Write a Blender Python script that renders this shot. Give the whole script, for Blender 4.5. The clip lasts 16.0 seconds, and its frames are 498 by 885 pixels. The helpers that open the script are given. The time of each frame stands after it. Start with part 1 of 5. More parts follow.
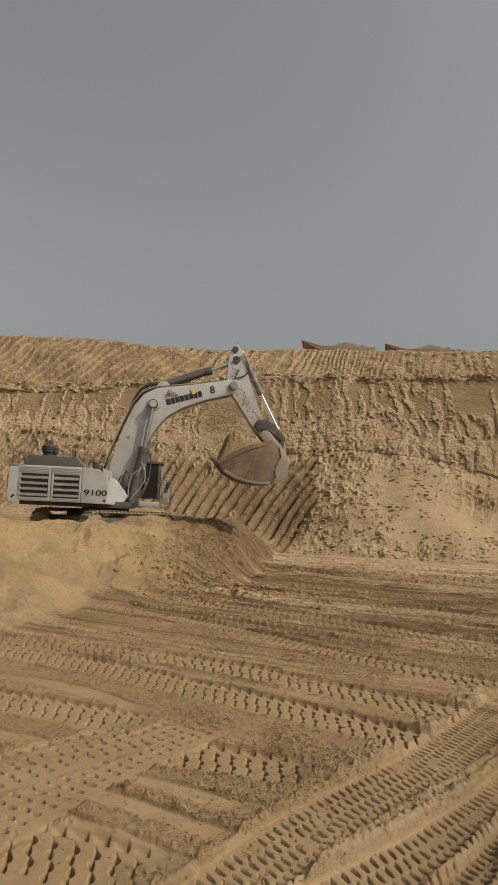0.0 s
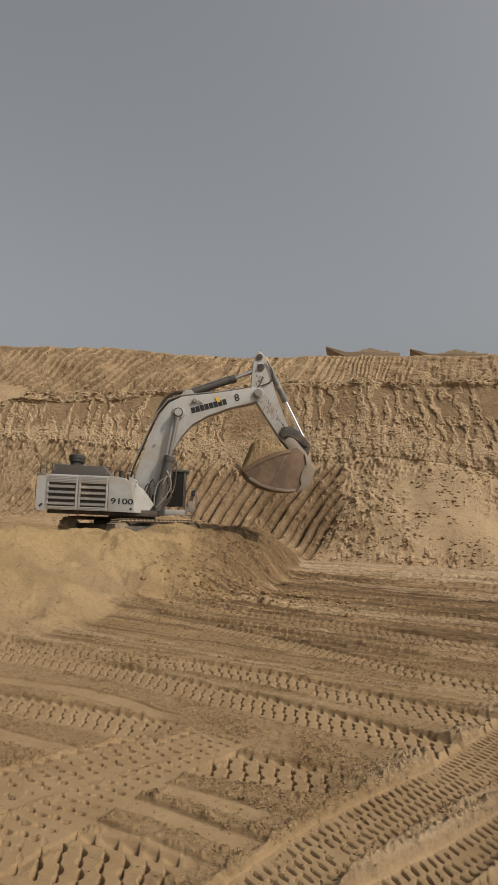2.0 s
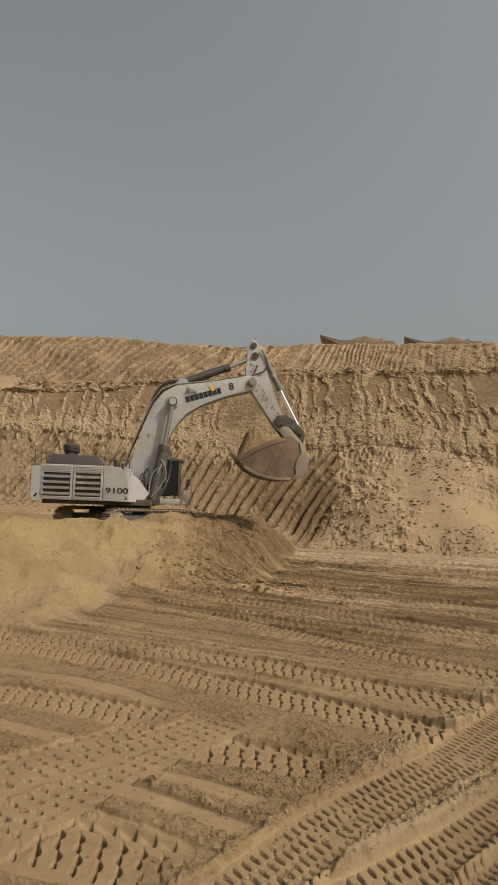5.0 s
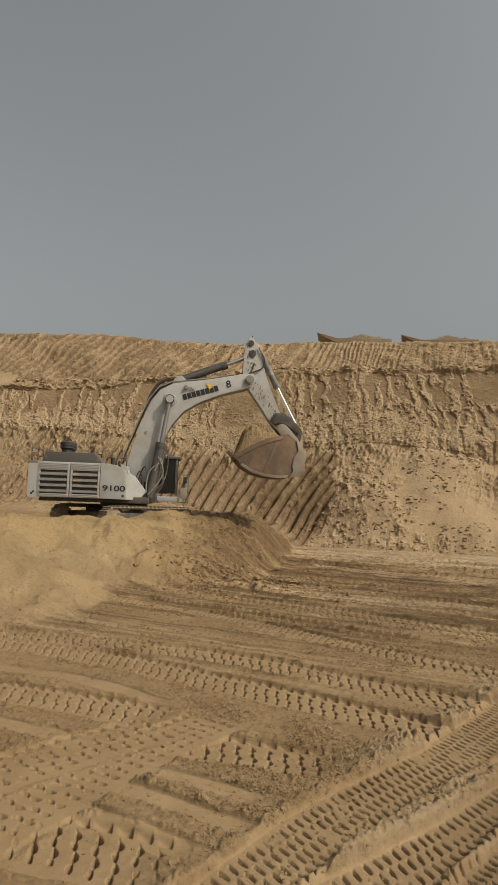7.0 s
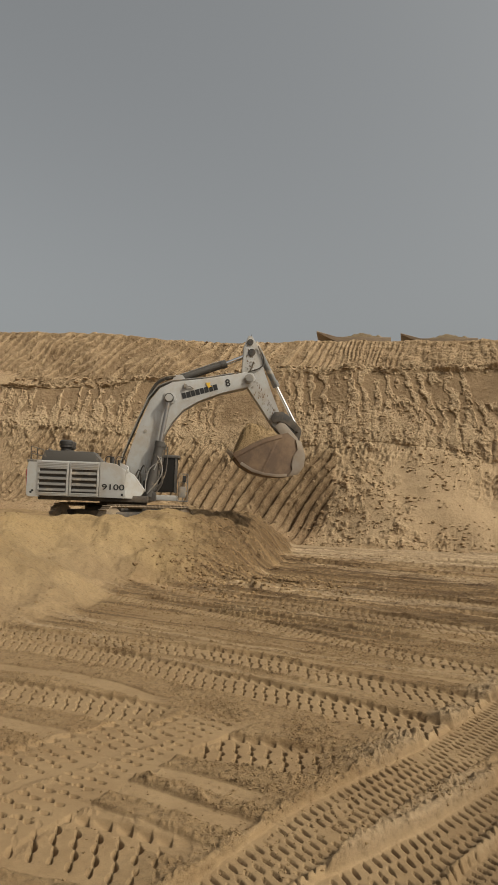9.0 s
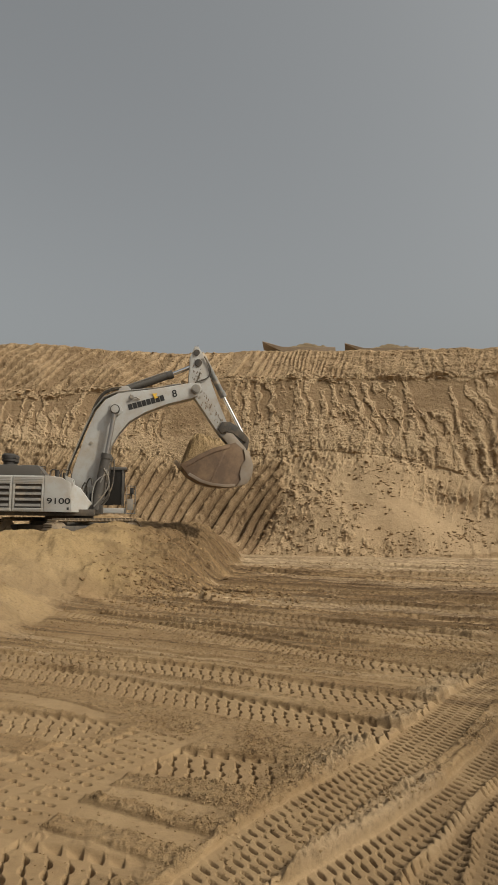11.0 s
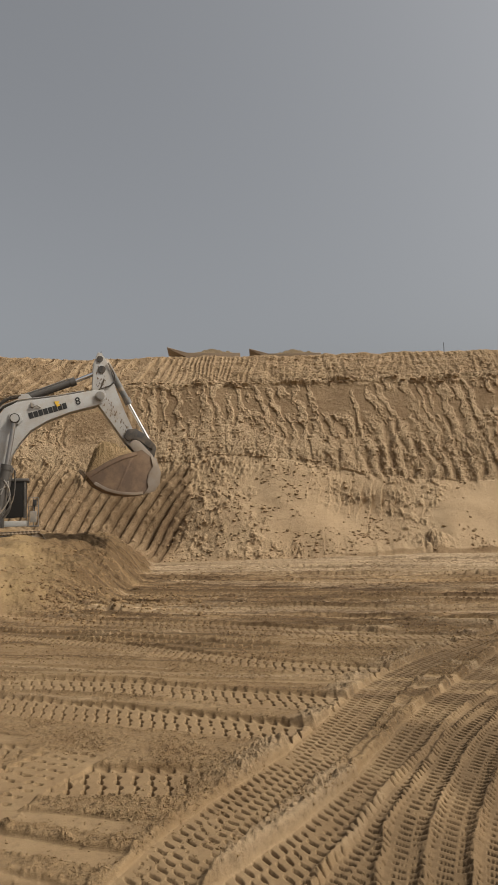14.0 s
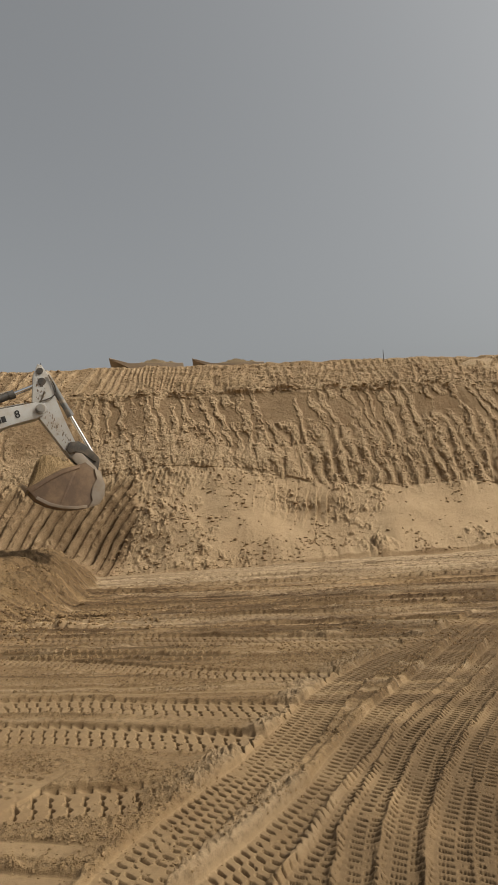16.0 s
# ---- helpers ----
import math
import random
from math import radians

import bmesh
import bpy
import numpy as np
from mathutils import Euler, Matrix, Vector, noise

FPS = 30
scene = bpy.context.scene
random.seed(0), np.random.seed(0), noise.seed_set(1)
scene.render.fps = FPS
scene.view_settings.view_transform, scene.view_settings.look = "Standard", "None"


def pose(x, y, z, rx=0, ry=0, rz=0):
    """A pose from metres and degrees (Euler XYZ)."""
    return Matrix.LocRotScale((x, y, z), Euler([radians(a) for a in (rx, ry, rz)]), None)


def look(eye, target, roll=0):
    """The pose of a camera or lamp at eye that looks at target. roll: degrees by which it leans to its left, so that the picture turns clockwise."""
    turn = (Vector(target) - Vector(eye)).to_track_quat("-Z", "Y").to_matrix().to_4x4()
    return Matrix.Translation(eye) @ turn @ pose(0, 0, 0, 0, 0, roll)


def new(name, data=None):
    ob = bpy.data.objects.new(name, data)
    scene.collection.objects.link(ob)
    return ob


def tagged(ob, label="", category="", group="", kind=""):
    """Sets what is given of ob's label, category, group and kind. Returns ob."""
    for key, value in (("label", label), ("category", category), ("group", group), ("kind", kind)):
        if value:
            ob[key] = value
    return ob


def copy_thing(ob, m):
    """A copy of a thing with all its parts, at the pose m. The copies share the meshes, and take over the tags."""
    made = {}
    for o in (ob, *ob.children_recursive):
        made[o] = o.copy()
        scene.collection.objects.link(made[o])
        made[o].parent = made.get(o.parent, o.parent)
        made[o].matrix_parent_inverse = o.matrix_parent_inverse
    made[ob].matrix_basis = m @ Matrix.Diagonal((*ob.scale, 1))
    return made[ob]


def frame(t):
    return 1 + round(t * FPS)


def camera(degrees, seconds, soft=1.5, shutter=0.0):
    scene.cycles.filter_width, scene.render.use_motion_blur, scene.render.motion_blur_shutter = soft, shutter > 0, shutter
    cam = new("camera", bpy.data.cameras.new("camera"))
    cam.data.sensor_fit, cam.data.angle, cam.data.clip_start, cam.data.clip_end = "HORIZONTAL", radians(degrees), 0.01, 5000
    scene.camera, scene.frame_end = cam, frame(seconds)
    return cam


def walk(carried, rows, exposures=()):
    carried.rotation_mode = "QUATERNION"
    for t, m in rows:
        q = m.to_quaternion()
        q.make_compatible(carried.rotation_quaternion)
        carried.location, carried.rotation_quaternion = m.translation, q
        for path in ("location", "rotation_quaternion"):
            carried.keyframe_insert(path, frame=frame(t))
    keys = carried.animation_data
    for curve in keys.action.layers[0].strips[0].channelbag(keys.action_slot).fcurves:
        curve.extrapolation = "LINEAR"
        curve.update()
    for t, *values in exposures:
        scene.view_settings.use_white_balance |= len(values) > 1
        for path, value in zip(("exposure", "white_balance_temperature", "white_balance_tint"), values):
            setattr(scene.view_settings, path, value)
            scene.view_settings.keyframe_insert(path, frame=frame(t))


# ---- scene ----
# camera: held at the open window of a parked dump truck, only turning
EYE = Vector((0.0, 0.0, 3.1))
cam = camera(41.088, 16.0, soft=0.5)
# seconds, yaw, pitch, roll in degrees
TURNS = (
    (0.0, -1.918, 5.618, 2.620),
    (0.5, 0.228, 6.685, 2.364),
    (1.0, 0.413, 6.407, 1.943),
    (1.5, 0.395, 6.151, 2.260),
    (2.0, 0.266, 6.167, 2.252),
    (2.5, 0.128, 5.863, 2.152),
    (3.0, 0.014, 5.537, 2.007),
    (3.5, 0.000, 5.400, 2.000),
    (4.0, -0.071, 5.326, 1.964),
    (6.5, -0.422, 5.107, 1.969),
    (7.0, -0.483, 5.038, 1.997),
    (7.5, -0.520, 4.910, 1.982),
    (8.0, -0.548, 4.928, 1.960),
    (10.5, -0.578, 4.942, 2.014),
    (11.0, -5.043, 5.904, 0.622),
    (11.5, -7.235, 6.480, -0.017),
    (12.0, -9.879, 6.065, -0.969),
    (12.5, -10.420, 6.326, -1.022),
    (13.0, -11.291, 6.319, -1.100),
    (13.5, -11.788, 6.179, -1.343),
    (14.0, -13.069, 6.324, -1.641),
    (14.5, -13.974, 6.108, -1.852),
    (15.0, -16.070, 6.948, -2.919),
    (15.5, -17.546, 7.122, -3.378),
    (16.0, -17.849, 6.909, -3.537),
)


def turned(yaw, pitch, roll):
    a, b = radians(yaw), radians(pitch)
    return look(EYE, EYE + Vector((-math.sin(a) * math.cos(b), math.cos(a) * math.cos(b), math.sin(b))), roll)


walk(cam, [(t, turned(yaw, pitch, roll)) for t, yaw, pitch, roll in TURNS],
     [(0.0, 0.0, 6660, 5), (0.5, 0.0, 6500, 9), (2.5, 0.0, 6500, 9), (3.5, 0.0, 6600, 7), (4.0, 0.0, 6620, 6), (6.5, 0.0, 6680, 5), (8.0, 0.0, 6720, 5), (10.5, 0.0, 6680, 7), (11.5, 0.0, 6640, 4), (12.0, 0.0, 6500, 9), (14.5, 0.0, 6500, 9), (15.5, 0.0, 6650, 7), (16.0, 0.0, 6640, 7)])

# ---- light ----
SUN_AZ, SUN_EL = 118.5, 47.0   # degrees clockwise from +y, and above the horizon
world = bpy.data.worlds.new("world")
scene.world = world
world.use_nodes = True
wn, wl = world.node_tree.nodes, world.node_tree.links
sky = wn.new("ShaderNodeTexSky")
sky.sky_type, sky.sun_disc = "NISHITA", False
sky.sun_elevation, sky.sun_rotation = radians(SUN_EL), radians(SUN_AZ)
sky.altitude, sky.air_density, sky.dust_density, sky.ozone_density = 100, 1.0, 8.0, 1.0
hazy = wn.new("ShaderNodeHueSaturation")
hazy.inputs["Saturation"].default_value = 0.22
wl.new(sky.outputs[0], hazy.inputs["Color"])
wl.new(hazy.outputs[0], wn["Background"].inputs["Color"])
wn["Background"].inputs["Strength"].default_value = 0.116

sun = new("sun", bpy.data.lights.new("sun", "SUN"))
sun.data.energy, sun.data.angle, sun.data.color = 2.92, radians(1.0), (1.0, 0.93, 0.82)
sun.matrix_world = look((0, 0, 80), Vector((0, 0, 80)) - Vector((math.sin(radians(SUN_AZ)) * math.cos(radians(SUN_EL)),
                        math.cos(radians(SUN_AZ)) * math.cos(radians(SUN_EL)), math.sin(radians(SUN_EL)))))
scene.view_settings.exposure = 0.0


# ---- materials ----
def material(name, rough=0.9, metal=0.0, spec=0.3):
    m = bpy.data.materials.new(name)
    m.use_nodes = True
    b = m.node_tree.nodes["Principled BSDF"]
    b.inputs["Roughness"].default_value, b.inputs["Metallic"].default_value = rough, metal
    b.inputs["Specular IOR Level"].default_value = spec
    return m, m.node_tree.nodes, m.node_tree.links, b


def noise_node(nt, ln, vec, scale, detail=4.0, rough=0.6):
    n = nt.new("ShaderNodeTexNoise")
    n.inputs["Scale"].default_value, n.inputs["Detail"].default_value, n.inputs["Roughness"].default_value = scale, detail, rough
    ln.new(vec, n.inputs["Vector"])
    return n.outputs["Fac"]


def ramp(nt, ln, fac, stops):
    r = nt.new("ShaderNodeValToRGB")
    while len(r.color_ramp.elements) < len(stops):
        r.color_ramp.elements.new(0.5)
    for e, (p, c) in zip(r.color_ramp.elements, stops):
        e.position, e.color = p, (*c, 1.0)
    ln.new(fac, r.inputs[0])
    return r.outputs[0]


def mix(nt, ln, fac, a, b, blend="MIX"):
    n = nt.new("ShaderNodeMix")
    n.data_type, n.blend_type = "RGBA", blend
    for sock, v in ((n.inputs[0], fac), (n.inputs[6], a), (n.inputs[7], b)):
        if isinstance(v, (int, float)):
            sock.default_value = v
        elif isinstance(v, tuple):
            sock.default_value = (*v, 1.0)
        else:
            ln.new(v, sock)
    return n.outputs[2]


def earth(name, dry, damp, sand, pale=(0.36, 0.272, 0.178), relief=0.05, lump=0.0, streaked=False):
    """Loose soil: dry and damp tones in patches, a yellow sand where the soil attribute says so, grain and small crumbs."""
    m, nt, ln, b = material(name, 0.95, 0.0, 0.15)
    pos = nt.new("ShaderNodeNewGeometry").outputs["Position"]
    attr = nt.new("ShaderNodeAttribute")
    attr.attribute_name = "soil"
    sep = nt.new("ShaderNodeSeparateColor")
    ln.new(attr.outputs["Color"], sep.inputs[0])
    big = noise_node(nt, ln, pos, 0.25, 4.0, 0.6)
    mid = noise_node(nt, ln, pos, 1.7, 5.0, 0.65)
    fine = noise_node(nt, ln, pos, 11.0, 6.0, 0.75)
    grain = noise_node(nt, ln, pos, 90.0, 2.0, 0.6)
    patch = nt.new("ShaderNodeMath")
    patch.operation = "MULTIPLY_ADD"
    patch.inputs[1].default_value = 0.55
    ln.new(big, patch.inputs[0])
    half = nt.new("ShaderNodeMath")
    half.operation = "MULTIPLY"
    half.inputs[1].default_value = 0.45
    ln.new(mid, half.inputs[0])
    ln.new(half.outputs[0], patch.inputs[2])
    soft = nt.new("ShaderNodeMapRange")
    soft.inputs[1].default_value, soft.inputs[2].default_value = 0.36, 0.62
    ln.new(patch.outputs[0], soft.inputs[0])
    col = mix(nt, ln, soft.outputs[0], damp, dry)
    col = mix(nt, ln, sep.outputs[0], col, sand)
    # darkening channel: damp or brown soil, and shade painted into the colour
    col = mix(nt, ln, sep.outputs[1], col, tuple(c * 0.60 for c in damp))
    col = mix(nt, ln, sep.outputs[2], col, pale)
    speck = ramp(nt, ln, fine, [(0.33, (0.34, 0.32, 0.30)), (0.46, (1, 1, 1)), (0.70, (1.36, 1.35, 1.32))])
    col = mix(nt, ln, attr.outputs["Alpha"], col, mix(nt, ln, 1.0, col, speck, "MULTIPLY"))
    if streaked:      # thin lines drawn along the pit by wheels and blades
        dots = []
        for axis in ((0.88 * 0.13, -0.47 * 0.13, 0), (0.47 * 2.4, 0.88 * 2.4, 0)):
            d = nt.new("ShaderNodeVectorMath")
            d.operation = "DOT_PRODUCT"
            d.inputs[1].default_value = axis
            ln.new(pos, d.inputs[0])
            dots.append(d.outputs["Value"])
        flow = nt.new("ShaderNodeCombineXYZ")
        ln.new(dots[0], flow.inputs[0])
        ln.new(dots[1], flow.inputs[1])
        line = noise_node(nt, ln, flow.outputs[0], 1.0, 5.0, 0.7)
        tone = ramp(nt, ln, line, [(0.36, (0.46, 0.42, 0.40)), (0.48, (0.88, 0.86, 0.84)), (0.55, (1.05, 1.05, 1.05)), (0.68, (1.5, 1.5, 1.5))])
        reach = nt.new("ShaderNodeMapRange")
        reach.inputs[1].default_value, reach.inputs[2].default_value = 2.4 * 15.0, 2.4 * 22.0
        ln.new(dots[1], reach.inputs[0])
        bare = nt.new("ShaderNodeMath")
        bare.operation = "SUBTRACT"
        bare.use_clamp = True
        ln.new(reach.outputs[0], bare.inputs[0])
        ln.new(sep.outputs[0], bare.inputs[1])
        col = mix(nt, ln, bare.outputs[0], col, mix(nt, ln, 1.0, col, tone, "MULTIPLY"))
    dust = ramp(nt, ln, grain, [(0.3, (0.86, 0.86, 0.86)), (0.7, (1.08, 1.08, 1.08))])
    col = mix(nt, ln, 0.8, col, dust, "MULTIPLY")
    ln.new(col, b.inputs["Base Color"])
    h = nt.new("ShaderNodeMath")
    h.operation = "MULTIPLY_ADD"
    h.inputs[1].default_value = 0.35
    ln.new(grain, h.inputs[0])
    ln.new(fine, h.inputs[2])
    bump = nt.new("ShaderNodeBump")
    bump.inputs["Strength"].default_value, bump.inputs["Distance"].default_value = 1.0, relief
    if lump:
        more = nt.new("ShaderNodeMath")
        more.operation = "MULTIPLY_ADD"
        more.inputs[1].default_value = lump
        ln.new(noise_node(nt, ln, pos, 3.6, 6.0, 0.72), more.inputs[0])
        ln.new(h.outputs[0], more.inputs[2])
        h = more
    lift = nt.new("ShaderNodeMath")
    lift.operation = "MULTIPLY"
    ln.new(h.outputs[0], lift.inputs[0])
    ln.new(attr.outputs["Alpha"], lift.inputs[1])
    ln.new(lift.outputs[0], bump.inputs["Height"])
    ln.new(bump.outputs[0], b.inputs["Normal"])
    return m


FLOOR_EARTH = earth("floor_earth", (0.245, 0.165, 0.087), (0.186, 0.117, 0.058), (0.240, 0.163, 0.080), (0.307, 0.225, 0.139), 0.05, 0.0, True)
BANK_EARTH = earth("bank_earth", (0.314, 0.223, 0.131), (0.252, 0.165, 0.091), (0.330, 0.237, 0.141), (0.350, 0.256, 0.157), 0.07, 1.3)


# ---- ground forms ----
def lattice(a, b, seed):
    """Smooth value noise, -1 to 1, on arrays."""
    i, j = np.floor(a).astype(np.int64), np.floor(b).astype(np.int64)
    fa, fb = a - i, b - j
    fa, fb = fa * fa * (3 - 2 * fa), fb * fb * (3 - 2 * fb)

    def at(p, q):
        n = (p * 374761393 + q * 668265263 + seed * 974711) & 0x7FFFFFFF
        n = ((n ^ (n >> 13)) * 1274126177) & 0x7FFFFFFF
        return ((n ^ (n >> 16)) & 0xFFFF) / 32767.5 - 1.0
    return (at(i, j) * (1 - fa) + at(i + 1, j) * fa) * (1 - fb) + (at(i, j + 1) * (1 - fa) + at(i + 1, j + 1) * fa) * fb


def rough_noise(a, b, seed, octaves=4, gain=0.5):
    out, k, amp = np.zeros_like(a), 1.0, 1.0
    for o in range(octaves):
        out += amp * lattice(a * k + 17.3 * o, b * k - 9.1 * o, seed + o)
        k, amp = k * 2.03, amp * gain
    return out


def step(lo, hi, x):
    s = np.clip((x - lo) / (hi - lo), 0, 1)
    return s * s * (3 - 2 * s)


def curve_points(points, n=10):
    """A smooth line through a few points."""
    p = [Vector((*q, 0)) for q in points]
    p = [2 * p[0] - p[1], *p, 2 * p[-1] - p[-2]]
    out = []
    for a, b, c, d in zip(p, p[1:], p[2:], p[3:]):
        for i in range(n):
            s = i / n
            out.append(0.5 * (2 * b + (c - a) * s + (2 * a - 5 * b + 4 * c - d) * s * s + (3 * b - a - 3 * c + d) * s ** 3))
    out.append(p[-2])
    return np.array([(q.x, q.y) for q in out])


def along(line, X, Y, reach):
    """Signed distance to the left of a line, and the way along it, for the points within reach (a mask)."""
    lo, hi = line.min(0) - reach, line.max(0) + reach
    idx = np.nonzero((X > lo[0]) & (X < hi[0]) & (Y > lo[1]) & (Y < hi[1]))[0]
    x, y = X[idx], Y[idx]
    best, side, way = np.full(len(idx), 1e9), np.zeros(len(idx)), np.zeros(len(idx))
    run = 0.0
    for a, b in zip(line, line[1:]):
        d = b - a
        length = math.hypot(*d)
        d = d / length
        s = np.clip((x - a[0]) * d[0] + (y - a[1]) * d[1], 0, length)
        dist = np.hypot(x - a[0] - s * d[0], y - a[1] - s * d[1])
        closer = dist < best
        best = np.where(closer, dist, best)
        side = np.where(closer, np.sign(d[0] * (y - a[1]) - d[1] * (x - a[0])), side)
        way = np.where(closer, run + s, way)
        run += length
    ends = (way > 0.01) & (way < run - 0.01)
    return idx, best, side, way, ends, run


# wheel tracks: points of the middle line, half width, depth, lug pitch, lug slant, lug depth
TRACKS = (
    (((-9.5, 22.5), (-3.71, 20.6), (0.8, 16.9), (3.7, 13.95), (8.5, 10.6)), 0.46, 0.03, 0.207, 0.5, 0.10),
    (((-11, 16.8), (-4.4, 15.0), (-0.1, 13.35), (2.1, 11.95), (4.3, 10.5), (5.6, 9.5)), 0.5, 0.04, 0.207, 0.6, 0.10),
    (((-11, 16.4), (-4.0, 13.9), (-0.3, 11.7), (1.94, 10.15), (4.0, 8.5)), 0.5, 0.05, 0.207, 0.6, 0.10),
    (((-0.8, 8.92), (-0.32, 8.74), (0.39, 8.49), (1.35, 8.1)), 0.5, 0.06, 0.207, 0.35, 0.10),
    (((-6.5, 11.9), (-3.2, 10.66), (-2.2, 10.3), (-0.9, 9.7)), 0.5, 0.04, 0.207, 0.5, 0.10),
    (((-3.6, 6.9), (-1.74, 6.3), (-1.2, 6.12), (-0.4, 5.75)), 0.5, 0.05, 0.207, 0.5, 0.10),
    (((-3.0, 5.2), (-2.0, 6.95), (-1.44, 7.95), (-0.84, 8.95), (0.02, 10.05)), 0.5, 0.02, 0.207, 0.06, 0.08),
    (((-4.5, 5.6), (-2.37, 7.9), (-1.72, 8.67), (-0.8, 9.5)), 0.5, 0.02, 0.207, 0.06, 0.08),
    # the bundle that swings round towards the cut
    (((-0.7, 4.6), (0.1, 5.6), (0.75, 6.5), (1.45, 7.35), (2.2, 8.1), (2.9, 8.85), (4.0, 10.25), (5.35, 11.95), (7.2, 13.5), (10.2, 15.5), (14, 18.5)), 0.4, 0.07, 0.132, -0.55, 0.052),
    (((0.0, 4.3), (1.0, 5.5), (1.6, 6.05), (2.2, 6.55), (3.28, 7.6), (4.3, 8.85), (5.7, 10.4), (7.3, 11.85), (11.2, 15.4), (15, 18.2)), 0.4, 0.09, 0.132, -0.55, 0.052),
    (((0.9, 4.1), (2.05, 5.5), (2.85, 6.4), (3.6, 7.25), (4.7, 8.4), (5.8, 9.6), (8.2, 11.6), (12.0, 14.9)), 0.37, 0.105, 0.115, -0.5, 0.06),
    (((1.8, 4.0), (2.62, 5.4), (3.3, 6.55), (4.05, 7.45), (5.3, 8.9), (7.0, 10.3)), 0.35, 0.105, 0.115, -0.5, 0.06),
    (((2.2, 4.0), (3.05, 5.35), (3.75, 6.4), (5.0, 7.95), (5.7, 8.7), (7.6, 10.5), (11, 13.4)), 0.37, 0.105, 0.115, -0.5, 0.06),
    (((2.7, 4.0), (3.45, 5.2), (4.15, 6.2), (5.95, 8.2), (8.5, 10.5)), 0.37, 0.105, 0.115, -0.5, 0.06),
    (((3.5, 4.0), (4.6, 5.6), (6.3, 7.6), (9.5, 10.6)), 0.37, 0.105, 0.115, -0.5, 0.06),
    # older, driven-over ones further out
    (((-4, 24.6), (2, 20.6), (8, 15.8), (13, 12.6)), 0.45, 0.05, 0.24, 0.5, 0.06),
    (((-3, 23.2), (3, 18.9), (7, 15.5), (11, 12.4)), 0.45, 0.05, 0.24, 0.5, 0.06),
    (((-1, 24.5), (4.5, 21.4), (11, 17.0), (18, 13.2)), 0.5, 0.06, 0.24, 0.5, 0.06),
    (((0, 26.5), (6, 23.0), (12, 19.2), (21, 15.5)), 0.5, 0.06, 0.24, 0.5, 0.06),
    (((1, 29), (7, 25.5), (14, 21.5), (24, 17.5)), 0.5, 0.06, 0.24, 0.5, 0.06),
    (((2.5, 36), (9, 31), (16, 26.5), (28, 20.5)), 0.6, 0.08, 0.24, 0.5, 0.06),
    (((3.5, 40), (10, 35), (18, 29.5), (31, 22)), 0.6, 0.08, 0.24, 0.5, 0.06),
    (((3.7, 44.7), (10.3, 39.6), (18.5, 34), (32, 26)), 0.7, 0.08, 0.24, 0.5, 0.06),
)
# bare strips scraped smooth, and low ridges pushed up beside them: points, half width, height
STRIPS = (
    (((-2.2, 8.35), (-1.24, 7.97), (-0.25, 7.54), (0.75, 6.95)), 0.17, -0.05),
    (((-2.6, 8.0), (-1.33, 7.47), (-0.39, 6.95), (0.65, 6.3)), 0.17, -0.06),
    (((-3.4, 7.8), (-1.73, 6.98), (-0.75, 6.38), (0.1, 5.85)), 0.17, -0.05),
    (((-7, 13.4), (-3.77, 12.13), (-2.46, 11.57), (-0.8, 10.3)), 0.20, -0.03),
    (((-5.0, 10.2), (-2.79, 9.18), (-2.27, 8.91), (-1.6, 8.3)), 0.20, -0.03),
    (((-9, 20.5), (-4.07, 17.31), (-1.06, 15.3), (1.36, 14.06), (3.5, 13.2), (8, 11.2)), 0.13, -0.04),
    (((-9, 19.6), (-3.9, 16.64), (-1.02, 14.72), (1.31, 13.46), (3.33, 12.55), (7.4, 10.6)), 0.13, -0.04),
    (((-9, 20.0), (-4.0, 17.0), (-1.04, 15.0), (1.33, 13.76), (3.4, 12.9), (7.8, 10.9)), 0.06, 0.04),
    (((1.2, 7.9), (1.85, 8.55), (2.5, 9.3), (3.4, 10.4), (4.8, 12.3), (6.6, 13.9), (10, 16.2)), 0.24, 0.07),
    (((0.7, 5.6), (1.5, 6.5), (2.3, 7.3), (3.2, 8.3)), 0.25, 0.03),
    (((1.9, 6.0), (2.8, 6.9), (3.7, 7.9)), 0.12, 0.06),
    (((-2, 26), (4, 22.2), (10, 17.6), (17, 13.0)), 0.4, -0.08),
    (((3.0, 33), (9, 28), (15, 23.5), (26, 18.5)), 0.7, 0.06),
    (((3.4, 42), (10, 37), (18, 31), (32, 24)), 0.8, 0.06),
)
for near_line, far_line in ((((5.43, 30.14), (8.2, 27.6), (10.57, 25.22), (13.5, 23.0)), ((5.72, 31.74), (8.67, 29.17), (11.21, 26.72), (14.27, 24.28))),):
    for k in (0.0, 0.5, 1.0):      # thin pale ridges side by side
        STRIPS += ((tuple((a * (1 - k) + c * k, b * (1 - k) + d * k) for (a, b), (c, d) in zip(near_line, far_line)), 0.20, 0.09),)
STRIPS += (
    (((9.76, 47.0), (12.29, 46.0), (18.18, 43.14), (22.12, 37.47)), 0.40, -0.16),
    (((4.72, 18.43), (5.89, 17.57), (7.12, 17.09), (8.29, 17.15)), 0.22, 0.13),
    (((8.0, 18.6), (8.86, 18.0), (9.25, 17.3), (9.76, 16.72), (11.0, 15.8)), 0.25, 0.15),
    (((8.6, 24.4), (9.85, 23.53), (11.44, 22.76), (12.89, 21.97), (16, 20)), 0.25, 0.10),
)
